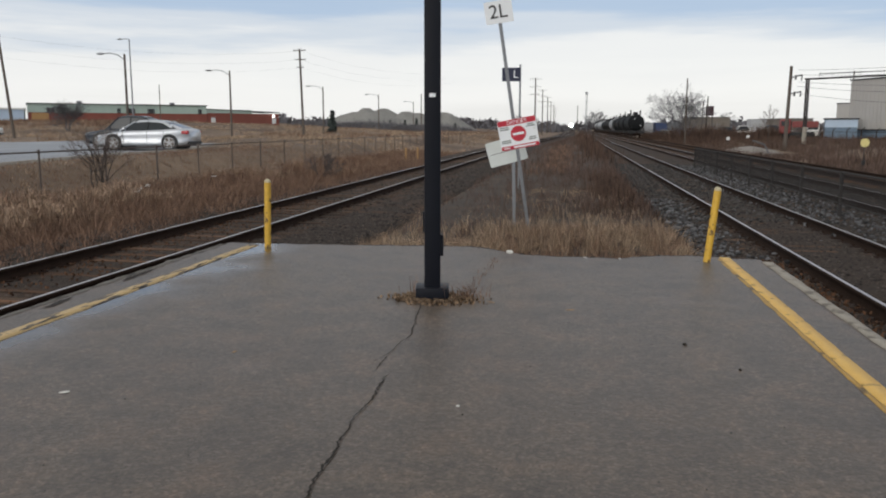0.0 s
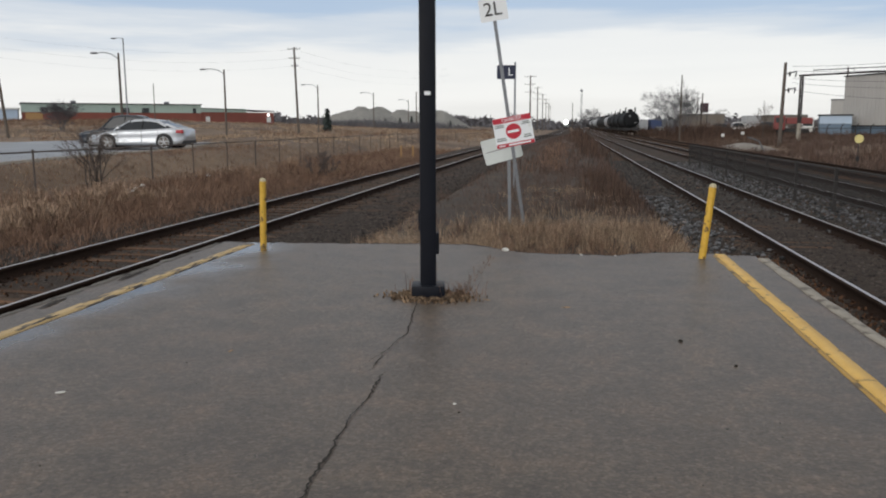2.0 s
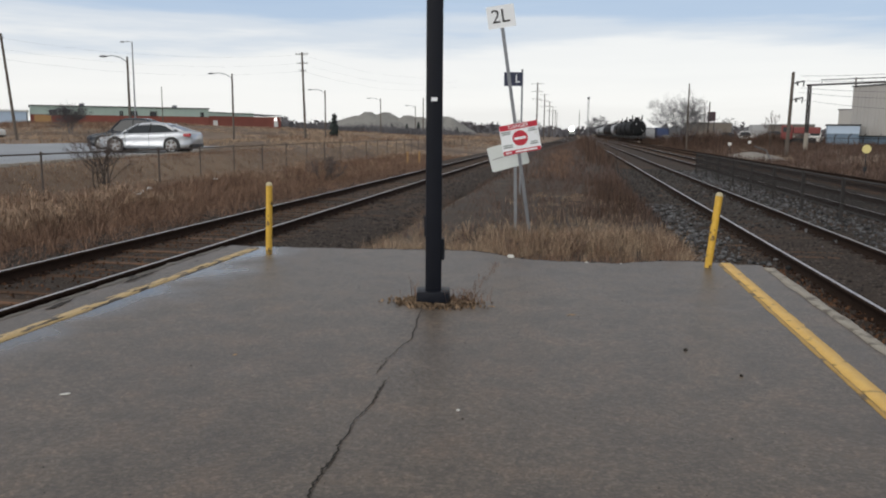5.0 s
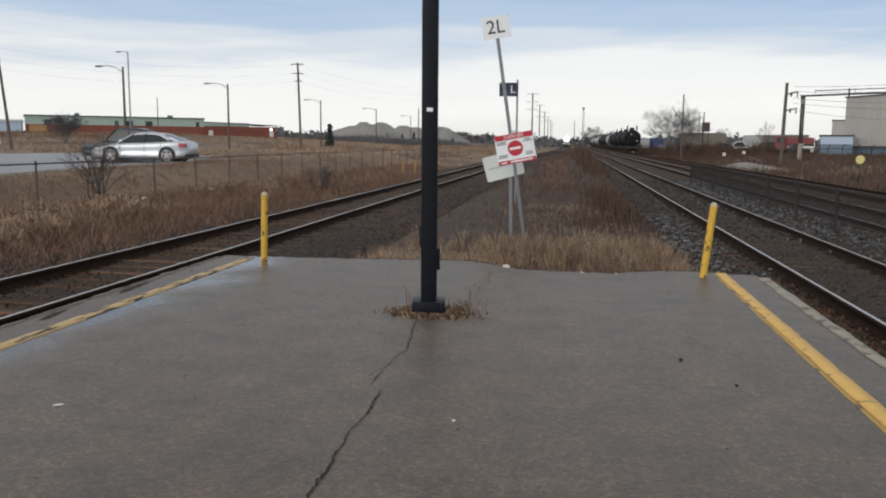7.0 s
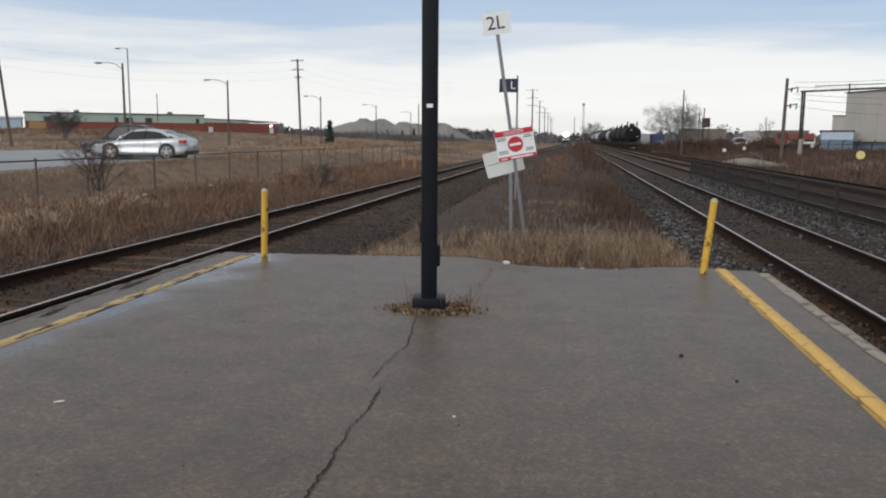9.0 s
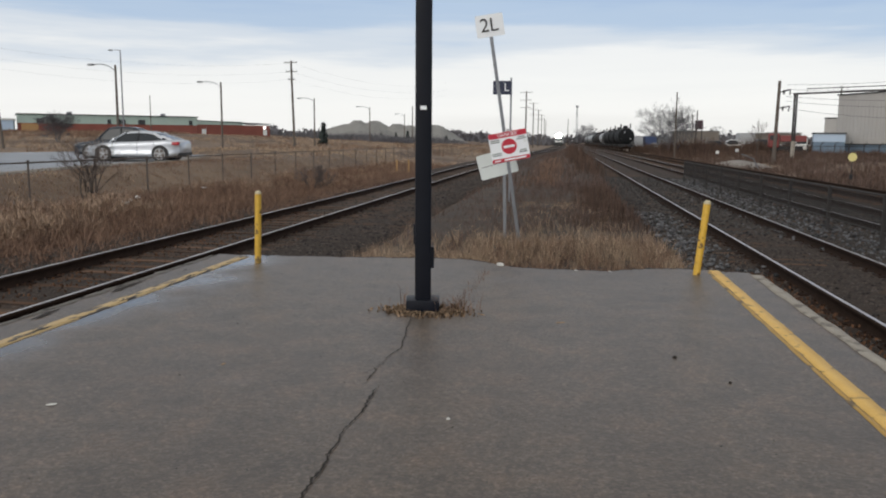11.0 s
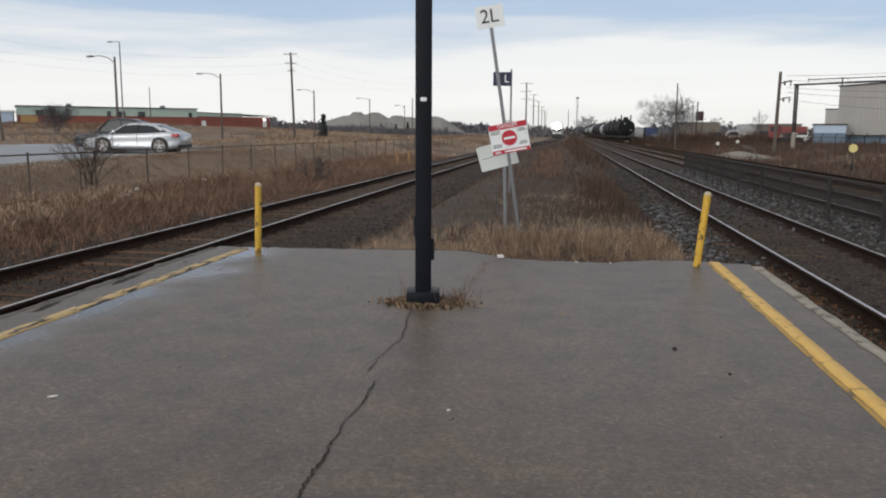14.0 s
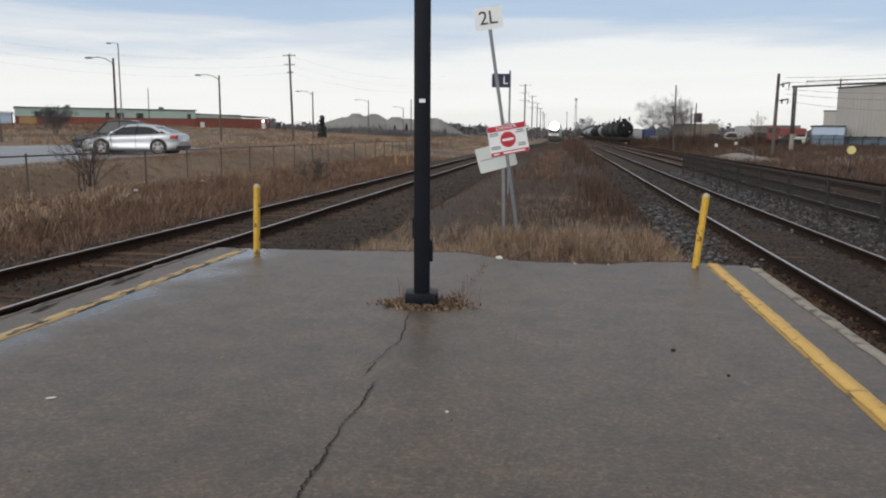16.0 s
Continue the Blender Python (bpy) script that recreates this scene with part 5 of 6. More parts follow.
for dz in (0.2, 1.2, 2.1):
    wire((-53.0, 69, 10.1 - dz), (-32.2, 92.6, 10.7 - dz), 0.9, 0.005)
    wire((-32.2, 92.6, 10.7 - dz), (-20, 135, 11.2 - dz), 1.3, 0.005)
    wire((-53.0, 69, 10.1 - dz), (-78, 44, 10.5 - dz), 0.9, 0.005)
    wire((-8.5, 173.5, 11.9 - dz * 1.6), (-9.4, 235, 12.4 - dz * 1.6), 0.9, 0.012)


# ---- buildings on the left ----
def build_long_building():
    ang = math.degrees(math.atan2(157.1 - 137.5, -75.2 + 101.3))
    e = empty("industrial_building", pose(-101.3, 137.5, 1.6, 0, 0, ang), "long low building with green cladding above red masonry", "building")
    L = 32.7
    bm = B()
    box(bm, L / 2, 6, 0, L, 12, 2.70)
    part("lower_wall", bm, M_REDWALL, e, "rust-red masonry wall")
    bm = B()
    box(bm, L / 2, 6, 2.70, L + 0.1, 12.1, 1.60)
    part("upper_wall", bm, M_GREEN, e)
    for k in range(int(L / 1.1)):
        bm = B()
        box(bm, 0.5 + k * 1.1, -0.075, 2.70, 0.07, 0.05, 1.55)
        part("cladding_rib", bm, M_GREEN, e)
    bm = B()
    box(bm, L / 2, 6, 4.3, L + 0.5, 12.6, 0.17)
    part("roof", bm, M_DARKROOF, e)
    for u, w in ((3.8, 1.2), (15.9, 0.6), (18.2, 1.3), (21.9, 1.3), (31.4, 0.6)):
        bm = B()
        box(bm, u, -0.07, 2.75, w, 0.06, 0.8)
        wn = part("window", bm, M_GLASSCAR, e)
        bm = B()
        for s in (-1, 1):
            box(bm, u + s * w / 2, -0.10, 2.7, 0.08, 0.06, 0.9)
        box(bm, u, -0.10, 3.55, w + 0.1, 0.06, 0.07)
        box(bm, u, -0.10, 2.68, w + 0.1, 0.06, 0.07)
        part("frame", bm, M_DARKROOF, wn)
    bm = B()
    box(bm, 2.0, -0.04, 0.5, 2.9, 0.12, 2.1)
    part("loading_door", bm, M_ORANGE, e, "faded orange loading door")
    for u in (9.0, 26.5):
        bm = B()
        box(bm, u, 3, 4.47, 0.9, 0.9, 0.5)
        part("roof_vent", bm, M_GALV, e)
    ang2 = math.degrees(math.atan2(12.3, 11.2))
    e = empty("industrial_building", pose(-75.2, 157.3, 1.8, 0, 0, ang2), "low red masonry wing with a green roof band", "building")
    bm = B()
    box(bm, 8.2, 4, 0, 16.4, 8, 2.7)
    part("wall", bm, M_REDWALL, e)
    bm = B()
    box(bm, 5.0, 4, 2.7, 10.0, 8.1, 0.75)
    part("roof_band", bm, M_GREEN, e)
    bm = B()
    box(bm, 8.2, 4, 3.45, 16.6, 8.4, 0.14)
    bmesh.ops.translate(bm, verts=[v for v in bm.verts if v.co.x > 12], vec=(0, 0, -0.5))
    part("roof", bm, M_DARKROOF, e)
    for u in (1.4, 15.2):
        bm = B()
        box(bm, u, -0.06, 0.6, 0.9, 0.1, 1.2)
        part("notice", bm, M_WHITEPAINT, e, "pale notice board")
    bm = B()
    bmesh.ops.create_uvsphere(bm, u_segments=12, v_segments=8, radius=0.28, matrix=Matrix.Translation((15.0, -0.3, 2.2)))
    part("flood_light", bm, glow("lit_flood_light", (1, 1, 0.97), 2.5), e, "lit white flood light")
    e = empty("shed", pose(-101.2, 137.0, 1.75, 0, 0, 35), "pale blue metal shed beside the long building", "building")
    bm = B()
    box(bm, -8, 4, 0, 15, 8, 3.0)
    part("wall", bm, M_BLUEWALL, e)
    bm = B()
    box(bm, -8, 4, 3.0, 15.4, 8.4, 0.35)
    part("roof", bm, M_WHITEPAINT, e)


build_long_building()


def build_pile(cx, cy, rx, ry, h, seed, label):
    n, k = 44, 18
    a = np.linspace(0, 2 * np.pi, n, endpoint=False)
    r = np.linspace(0.02, 1, k)
    z0 = gz1(cx, cy) - 0.6
    v = []
    for j in r:
        for t in a:
            q = Vector((math.cos(t) * j * 2.2, math.sin(t) * j * 2.2, seed))
            hh = (1 - ss(0.0, 1.0, j ** 1.25)) * (1 + 0.42 * noise.noise(q * 1.9)) + 0.08 * noise.noise(q * 4) * (1 - j)
            v.append((cx + rx * j * math.cos(t), cy + ry * j * math.sin(t), z0 + h * max(0, min(1.08, hh) / 1.05)))
    i = np.array([(p * n + q, p * n + (q + 1) % n, (p + 1) * n + (q + 1) % n, (p + 1) * n + q) for p in range(k - 1) for q in range(n)])
    o = from_np("stockpile", np.array(v), i[:, ::-1], M_HILL)
    for p in o.data.polygons:
        p.use_smooth = True
    tagged(o, label, "gravel pile", "stockpiles")


build_pile(-76, 296, 21, 20, 6.6, 1.0, "broad grey gravel stockpile")
build_pile(-62, 303, 18, 20, 6.0, 5.0, "grey gravel stockpile behind another")
build_pile(-50, 300, 15, 18, 6.3, 9.0, "pale grey gravel stockpile with a steep slope")


def build_fir(x, y, h, seed):
    rng = np.random.default_rng(seed)
    e = empty("fir_tree", pose(x, y, gz1(x, y) - 0.1), "small dark fir tree", "tree", "firs on the field")
    bm = B()
    rod(bm, (0, 0, 0), (0, 0, h * 0.95), h * 0.03, h * 0.006, 6)
    part("trunk", bm, M_BARK, e)
    n = 700
    t = rng.uniform(0.08, 1.0, n)
    a = rng.uniform(0, 2 * np.pi, n)
    rad = (1 - t) * h * 0.22 * rng.uniform(0.3, 1.15, n) + 0.03
    c = np.stack([rad * np.cos(a), rad * np.sin(a), t * h - rad * 0.25], 1)
    s = h * 0.055
    v = c[:, None] + rng.normal(0, s, (n, 3, 3))
    from_np("crown", v.reshape(-1, 3), np.arange(3 * n).reshape(-1, 3), M_NEEDLE, e)


for k, (a, b, c) in enumerate(((-36.0, 117.2, 3.2), (-66, 285, 2.2), (-60, 283, 2.4), (-56, 284, 3.2), (-52, 283, 2.0), (-48, 284, 2.6), (-42, 284, 2.2))):
    build_fir(a, b, c, 40 + k)


def build_far_woods():
    """A belt of bare trees all along the horizon, distance haze in its colour."""
    rng = np.random.default_rng(77)
    n = 26000
    a = rng.uniform(radians(-62), radians(50), n)
    d = rng.uniform(330, 620, n)
    d[-4000:] = rng.uniform(910, 960, 4000)
    a[-2600:] = rng.uniform(radians(-9), radians(10), 2600)
    x, y = d * np.sin(a), d * np.cos(a)
    k = (d > 900) | ((np.abs(x + 2.7) > 3.6) & (np.abs(x - RIGHT_X) > 3.0) & (np.abs(x - THIRD_X) > 3.0) & (np.abs(x - SIDING_X) > 3.2))
    hump = 0.55 + 0.30 * np.sin(a * 23 + 1) * np.sin(a * 57) + 0.25 * np.sin(a * 131 + 2) * np.sin(a * 41)
    h = np.clip(hump, 0.2, 1.2) * d * 0.0125
    x, y, h, d = x[k], y[k], h[k], d[k]
    z = ground_z(x, y)
    t = rng.uniform(0, 1, len(x)) ** 1.3
    c = np.stack([x, y, z + t * h], 1)
    n = len(x)
    v = c[:, None] + rng.normal(0, 1, (n, 3, 3)) * np.array([1.1, 1.1, 1.0]) * (d / 420)[:, None, None]
    v[:, 0, 2] = np.minimum(v[:, 0, 2], c[:, 2] - 1.4)
    tagged(from_np("far_woods", v.reshape(-1, 3), np.arange(3 * n).reshape(-1, 3), M_FARWOOD), "belt of bare trees on the horizon, tinted for distance haze", "woods", kind="stuff")


build_far_woods()
rb = np.random.default_rng(91)
x, y, s = tufted(rb, 12000, -62, -30, 172, 235, 60, 1.4)
blades("brush", x, y, 1.1 * s * rb.uniform(0.3, 1.2, len(x)), 0.05, 0.35, M_FARWOOD, "bare brush at the field's edge, tinted for distance haze", "brush", 92)
x, y, s = tufted(rb, 7000, -112, -72, 112, 150, 50, 1.2, lambda a, b: b < 137.5 + (a + 101.3) * 0.75 - 3)
blades("brush", x, y, 0.38 * s * rb.uniform(0.3, 1.2, len(x)), 0.04, 0.7, M_WEED, "low brown brush before the long building", "brush", 93)
for k, (a, b) in enumerate(((-9.2, 47), (-9.6, 45.5), (-9.0, 49))):
    bm = B()
    rod(bm, (0, 0, 0), (0, 0, 0.95), 0.06, 0.05, 10)
    o = part("marker_post", bm, M_ORANGE)
    o.location = (a, b, gz1(a, b) - 0.05)
    tagged(o, "short orange marker post beside the track", "marker post", "orange markers")


# ---- right of the tracks ----
M_TANK = mat("black_tank_paint", (0.008, 0.009, 0.010), (0.020, 0.021, 0.022), scale=0.8, rough=0.75, bump=0.05)
M_TANK.node_tree.nodes["Principled BSDF"].inputs["Specular IOR Level"].default_value = 0.12
M_TANKWHITE = mat("dirty_white_tank_paint", (0.36, 0.37, 0.38), (0.50, 0.51, 0.52), scale=0.8, rough=0.5, bump=0.05)
M_BEIGE = mat("beige_corrugated_cladding", (0.39, 0.378, 0.36), (0.48, 0.465, 0.445), scale=0.5, rough=0.75, bump=0.1, stretch=(1, 1, 0.2))
M_BLUE = mat("weathered_blue_sheet", (0.11, 0.165, 0.225), (0.16, 0.22, 0.29), scale=0.8, rough=0.7)
M_REDTRUCK = mat("orange_red_truck_paint", (0.16, 0.024, 0.022), (0.21, 0.034, 0.030), scale=2, rough=0.45, bump=0)
M_GREYWALL = mat("grey_block_wall", (0.16, 0.15, 0.14), (0.22, 0.21, 0.195), scale=0.4, rough=0.9)
M_TAN = mat("dull_tan_wall", (0.15, 0.130, 0.112), (0.22, 0.195, 0.168), scale=0.4, rough=0.9)
M_SAND = mat("pale_sand", (0.23, 0.21, 0.185), (0.32, 0.295, 0.265), scale=1.5, rough=1.0, bump=0.5)
M_YSIGN = mat("pale_yellow_sign", (0.66, 0.57, 0.22), (0.76, 0.67, 0.30), scale=6, rough=0.5, bump=0)
M_MAROON = mat("dark_maroon_board", (0.045, 0.02, 0.028), (0.07, 0.03, 0.04), scale=2, rough=0.7)


def build_mesh_fence():
    """Low dark mesh fence between two tracks."""
    e = empty("mesh_fence", Matrix(), "low dark mesh fence between two tracks", "fence")
    x = 5.65
    ys = np.arange(39.6, 8.0, -3.05)
    for k, y in enumerate(ys):
        bm = B()
        box(bm, x, y, -0.5, 0.07, 0.07, 1.19, 0.008)
        part("post", bm, M_MESH, e)
        if k == len(ys) - 1:
            break
        y2 = ys[k + 1]
        for z, r in ((0.66, 0.022), (0.0, 0.018)):
            bm = B()
            rod(bm, (x, y, z), (x, y2, z), r, r, 6)
            part("rail", bm, M_MESH, e)
        vs, fs = [], []
        H = 0.66
        for s in np.arange(y2 - H, y + H, 0.075):
            for d in (-1, 1):
                a0, a1 = s, s + d * H
                lo, hi = max(0.0, min((y2 - a0) / (d * H), (y - a0) / (d * H))), min(1.0, max((y2 - a0) / (d * H), (y - a0) / (d * H)))
                if hi - lo < 0.02:
                    continue
                p = np.array([x, a0 + d * H * lo, H * lo])
                q = np.array([x, a0 + d * H * hi, H * hi])
                vs.append((p, q, 0.0042, 0.0042))
        tagged(tubes("mesh_panel", vs, M_MESH, e, 3), kind="stuff")


build_mesh_fence()


def build_tank_car(m, tank, label):
    e = empty("tank_wagon", m, label, "tank wagon", "parked tank wagons")
    L = 15.6
    bm = B()
    q = Matrix.Translation((0, L / 2, 2.75)) @ Matrix.Rotation(radians(90), 4, "X")
    bmesh.ops.create_cone(bm, cap_ends=False, segments=28, radius1=1.48, radius2=1.48, depth=L - 1.6, matrix=q)
    for s, c in ((0.8, -1), (L - 0.8, 1)):
        bmesh.ops.create_uvsphere(bm, u_segments=28, v_segments=10, radius=1.0, matrix=Matrix.Translation((0, s, 2.75)) @ Matrix.Diagonal((1.48, 0.62, 1.48, 1)))
    soft(part("tank", bm, tank, e), 50)
    bm = B()
    for k in range(3):
        q = Matrix.Translation((0, 3.5 + 4.3 * k, 2.75)) @ Matrix.Rotation(radians(90), 4, "X")
        bmesh.ops.create_cone(bm, cap_ends=False, segments=28, radius1=1.50, radius2=1.50, depth=0.12, matrix=q)
    part("tank_band", bm, M_TRIM, e)
    bm = B()
    box(bm, 0, L / 2, 0.95, 0.7, L + 0.4, 0.35)
    for s in (0.25, L - 0.25):
        box(bm, 0, s, 0.85, 2.7, 0.35, 0.45)
    part("underframe", bm, M_TRIM, e)
    bm = B()
    rod(bm, (0, 3.4, 4.1), (0, 3.4, 4.7), 0.45, 0.42, 14)
    part("manway_dome", bm, tank, e)
    bm = B()
    box(bm, 0, 3.4, 4.22, 1.7, 2.4, 0.06)
    for sx in (-0.85, 0.85):
        for sy in (-1.2, 0, 1.2):
            rod(bm, (sx, 3.4 + sy, 4.2), (sx, 3.4 + sy, 5.0), 0.045, 0.045, 5)
        rod(bm, (sx, 2.2, 5.0), (sx, 4.6, 5.0), 0.045, 0.045, 5)
    part("catwalk", bm, M_TRIM, e)
    for sx, z in ((-0.35, 3.35), (0.75, 2.15)):
        bm = B()
        box(bm, sx, 0.27, z, 0.24, 0.04, 0.22)
        part("placard", bm, M_TANKWHITE, e, "small white placard")
    for s in (0.1, L - 0.1):
        for c in (-1, 1):
            bm = B()
            for sx in (0.8, 1.3):
                rod(bm, (c * sx, s, 0.6), (c * sx, s, 2.3), 0.03, 0.03, 5)
            for z in (0.8, 1.3, 1.8, 2.3):
                rod(bm, (c * 1.3, s, z), (c * 0.8, s, z), 0.025, 0.025, 5)
            part("ladder", bm, M_TRIM, e)
    for d in (1.6, 3.3, L - 3.3, L - 1.6):
        for sx in (-0.75, 0.75):
            bm = B()
            rod(bm, (sx - 0.06, d, 0.44), (sx + 0.06, d, 0.44), 0.44, 0.44, 16)
            part("wheel", bm, M_RAIL, e)
    for d in (2.45, L - 2.45):
        bm = B()
        for sx in (-0.95, 0.95):
            box(bm, sx, d, 0.35, 0.14, 2.3, 0.4, 0.05)
        box(bm, 0, d, 0.45, 1.9, 0.4, 0.35)
        part("bogie", bm, M_RAIL, e)
    for s in (-0.35, L + 0.35):
        bm = B()
        box(bm, 0, s, 0.82, 0.28, 0.75, 0.26, 0.05)
        part("coupler", bm, M_RAIL, e)
    return e


black = build_tank_car(pose(SIDING_X, 150, RAIL_TOP), M_TANK, "black tank wagon parked on the siding")
white = build_tank_car(pose(SIDING_X, 150 + 17.4 * 4, RAIL_TOP), M_TANKWHITE, "dirty white tank wagon parked on the siding")
for k in range(1, 16):
    if k == 4:
        continue
    copy_thing(white if k in (9, 10, 11, 13, 14) else black, pose(SIDING_X, 150 + 17.4 * k, RAIL_TOP))


def build_right_building():
    ang = math.degrees(math.atan2(-6.6, 2.9))
    e = empty("warehouse", pose(33.8, 108.3, 0.0, 0, 0, ang), "tall beige corrugated warehouse above a blue base", "building")
    L = 45
    bm = B()
    box(bm, L / 2, 14, 1.55, L, 28, 5.97)
    part("wall", bm, M_BEIGE, e)
    for k in range(75):
        bm = B()
        box(bm, 0.3 + k * 0.6, -0.03, 1.55, 0.16, 0.06, 5.95)
        part("cladding_rib", bm, M_BEIGE, e)
    bm = B()
    box(bm, L / 2, 14, 7.52, L + 0.3, 28.3, 0.15)
    part("roof", bm, M_DARKROOF, e)
    bm = B()
    box(bm, L / 2, 14, -0.4, L - 0.2, 27.8, 1.80)
    part("base_wall", bm, M_BLUE, e, "weathered blue base wall")
    bm = B()
    box(bm, L / 2, 14, 1.40, L + 0.06, 28.06, 0.15)
    part("ledge", bm, M_DARKROOF, e)
    e = empty("annex", pose(39.3, 130, 0, 0, 0, -20), "beige annex behind the warehouse", "building")
    bm = B()
    box(bm, 4, 4, 0, 9, 8, 5.3)
    part("wall", bm, M_BEIGE, e)
    bm = B()
    box(bm, 4, 4, 5.3, 9.2, 8.2, 0.15)
    part("roof", bm, M_DARKROOF, e)
    e = empty("site_office", pose(29.75, 103.6, 0, 0, 0, -14), "low pale site office with a blue lower wall", "building")
    bm = B()
    box(bm, 1.75, 2, 1.75, 3.5, 4, 0.95)
    part("upper_wall", bm, M_BLUEWALL, e)
    bm = B()
    box(bm, 1.75, 2, -0.4, 3.45, 3.95, 2.15)
    part("lower_wall", bm, M_BLUE, e)
    bm = B()
    box(bm, 1.75, 2, 2.7, 3.75, 4.3, 0.16)
    part("roof", bm, M_DARKROOF, e)
    e = empty("low_warehouse", pose(32.7, 247.8, 0, 0, 0, 9), "low tan warehouse with a flat roof", "building")
    bm = B()
    box(bm, 7.3, 6, 0, 10.6, 12, 4.7)
    part("wall", bm, M_TAN, e)
    bm = B()
    box(bm, 7.3, 6, 4.7, 10.9, 12.4, 0.3)
    part("roof", bm, M_GREYWALL, e)
    bm = B()
    box(bm, 8.5, -0.06, 0.5, 2.6, 0.12, 2.6)
    part("loading_door", bm, M_GREYWALL, e)
    e = empty("yard_building", pose(36.5, 160.0, 0, 0, 0, 9), "grey-brown flat yard building behind the truck", "building")
    bm = B()
    box(bm, 4.8, 4, 0, 5.4, 8, 3.3)
    part("wall", bm, M_TAN, e)
    bm = B()
    box(bm, 4.8, 4, 3.3, 5.7, 8.3, 0.25)
    part("roof", bm, M_GREYWALL, e)
    e = empty("billboard", pose(36.2, 230.5, 0), "dark maroon board on a steel frame", "billboard")
    bm = B()
    box(bm, 0, 0, 5.1, 2.1, 0.3, 2.5, 0.03)
    part("panel", bm, M_MAROON, e)
    for s in (-0.8, 0.8):
        bm = B()
        rod(bm, (s, 0.2, -0.4), (s, 0.2, 5.3), 0.1, 0.1)
        part("leg", bm, M_TRIM, e)


build_right_building()


def build_trailer(x, y, turn, length, top, material, label):
    e = empty("box_trailer", pose(x, y, gz1(x, y), 0, 0, turn), label, "trailer", "trailers in the yard")
    bm = B()
    box(bm, length / 2, 1.2, 1.1, length, 2.4, top - 1.1, 0.05)
    part("box_body", bm, material, e)
    bm = B()
    box(bm, length / 2, 1.2, 0.85, length - 0.3, 1.2, 0.26)
    part("chassis", bm, M_TRIM, e)
    bm = B()
    box(bm, length / 2, -0.01, top - 0.12, length + 0.03, 0.04, 0.10)
    part("top_rail", bm, M_GALV, e)
    for u in (0.8, length - 0.8):
        for w in (0.15, 2.25):
            bm = B()
            rod(bm, (u, w - 0.15, 0.48), (u, w + 0.15, 0.48), 0.48, 0.48, 14)
            part("wheel", bm, M_TYRE, e)


build_trailer(34.8, 170, 9, 4.2, 3.3, M_TANKWHITE, "pale grey box trailer parked in the yard")
build_trailer(14.1, 171.6, 12, 1.9, 3.2, M_TANKWHITE, "short white box trailer behind the siding")
build_trailer(16.4, 171.5, 9, 2.3, 3.3, P_BLUE, "blue box trailer behind the siding")
build_trailer(19.1, 174, 7, 2.2, 3.0, P_GREY, "grey box trailer behind the siding")


def build_gantry():
    e = empty("pipe_gantry", Matrix(), "dark steel pipe gantry on tall posts", "gantry")
    for x, y, zt in ((21.25, 80.3, 6.15), (34.0, 74.0, 6.4)):
        for d in (-0.10, 0.10):
            bm = B()
            rod(bm, (x + d, y, gz1(x, y) - 0.2), (x + d, y, zt), 0.10, 0.09, 8)
            part("leg", bm, M_MESH, e)
        bm = B()
        rod(bm, (x, y, gz1(x, y) - 0.2), (x, y, 1.75), 0.21, 0.19, 12)
        part("leg_sleeve", bm, M_KERB, e, "pale concrete sleeve round the legs")
    bm = B()
    rod(bm, (21.0, 80.4, 6.15), (34.2, 73.9, 6.4), 0.085, 0.085, 8)
    part("beam", bm, M_MESH, e)
    bm = B()
    rod(bm, (22.2, 80.2, 6.62), (34.2, 74.0, 6.75), 0.04, 0.04, 8)
    part("upper_pipe", bm, M_MESH, e)
    for k in range(5):
        t = k / 4
        bm = B()
        rod(bm, (22.2 + 12 * t, 80.1 - 6.2 * t, 6.2 + 0.2 * t), (22.2 + 12 * t, 80.1 - 6.2 * t, 6.75 + 0.1 * t), 0.018, 0.018, 5)
        part("hanger", bm, M_MESH, e)


build_gantry()
build_utility_pole(18.2, 74.6, 6.95, (), lean=(0, 1.0), r=0.17, label="leaning timber utility pole with transformers", clutter=True)
build_utility_pole(13.6, 104.6, 7.75, (), r=0.10, label="plain timber pole beside the siding")
build_utility_pole(27.8, 180.0, 8.4, (), r=0.16, label="plain timber pole among parked vehicles")
build_utility_pole(34.0, 228.0, 9.0, (), r=0.16, label="plain timber pole beside the billboard")
build_utility_pole(44.0, 140.0, 10.8, ((0.3, 1.6),), r=0.16, label="timber pole above the warehouse roof")
for k, (z0, z1) in enumerate(((6.6, 8.3), (6.2, 7.6), (5.6, 6.3), (5.2, 5.8), (4.6, 4.6))):
    wire((18.9, 74.5, z0), (40.0, 62.0, z1), 0.7 + 0.1 * k, 0.018)
e = empty("radio_mast", pose(5.3, 411, -0.4), "tall pale lattice mast on the horizon", "mast")
bm = B()
for a in range(3):
    t = radians(120 * a)
    rod(bm, (0.5 * math.cos(t), 0.5 * math.sin(t), 0), (0.35 * math.cos(t), 0.35 * math.sin(t), 20), 0.07, 0.06, 5)
for k in range(20):
    for a in range(3):
        t, u = radians(120 * a), radians(120 * a + 120)
        rod(bm, (0.6 * math.cos(t), 0.6 * math.sin(t), k), (0.6 * math.cos(u), 0.6 * math.sin(u), k + 1), 0.05, 0.05, 4)
part("lattice", bm, M_GALV, e)
bm = B()
box(bm, 0, 0, 18.8, 1.3, 1.0, 0.9, 0.1)
part("aerial_cluster", bm, M_GALV, e)
build_utility_pole(1.0, 400.0, 12.5, (), r=0.2, label="far timber pole on the horizon")
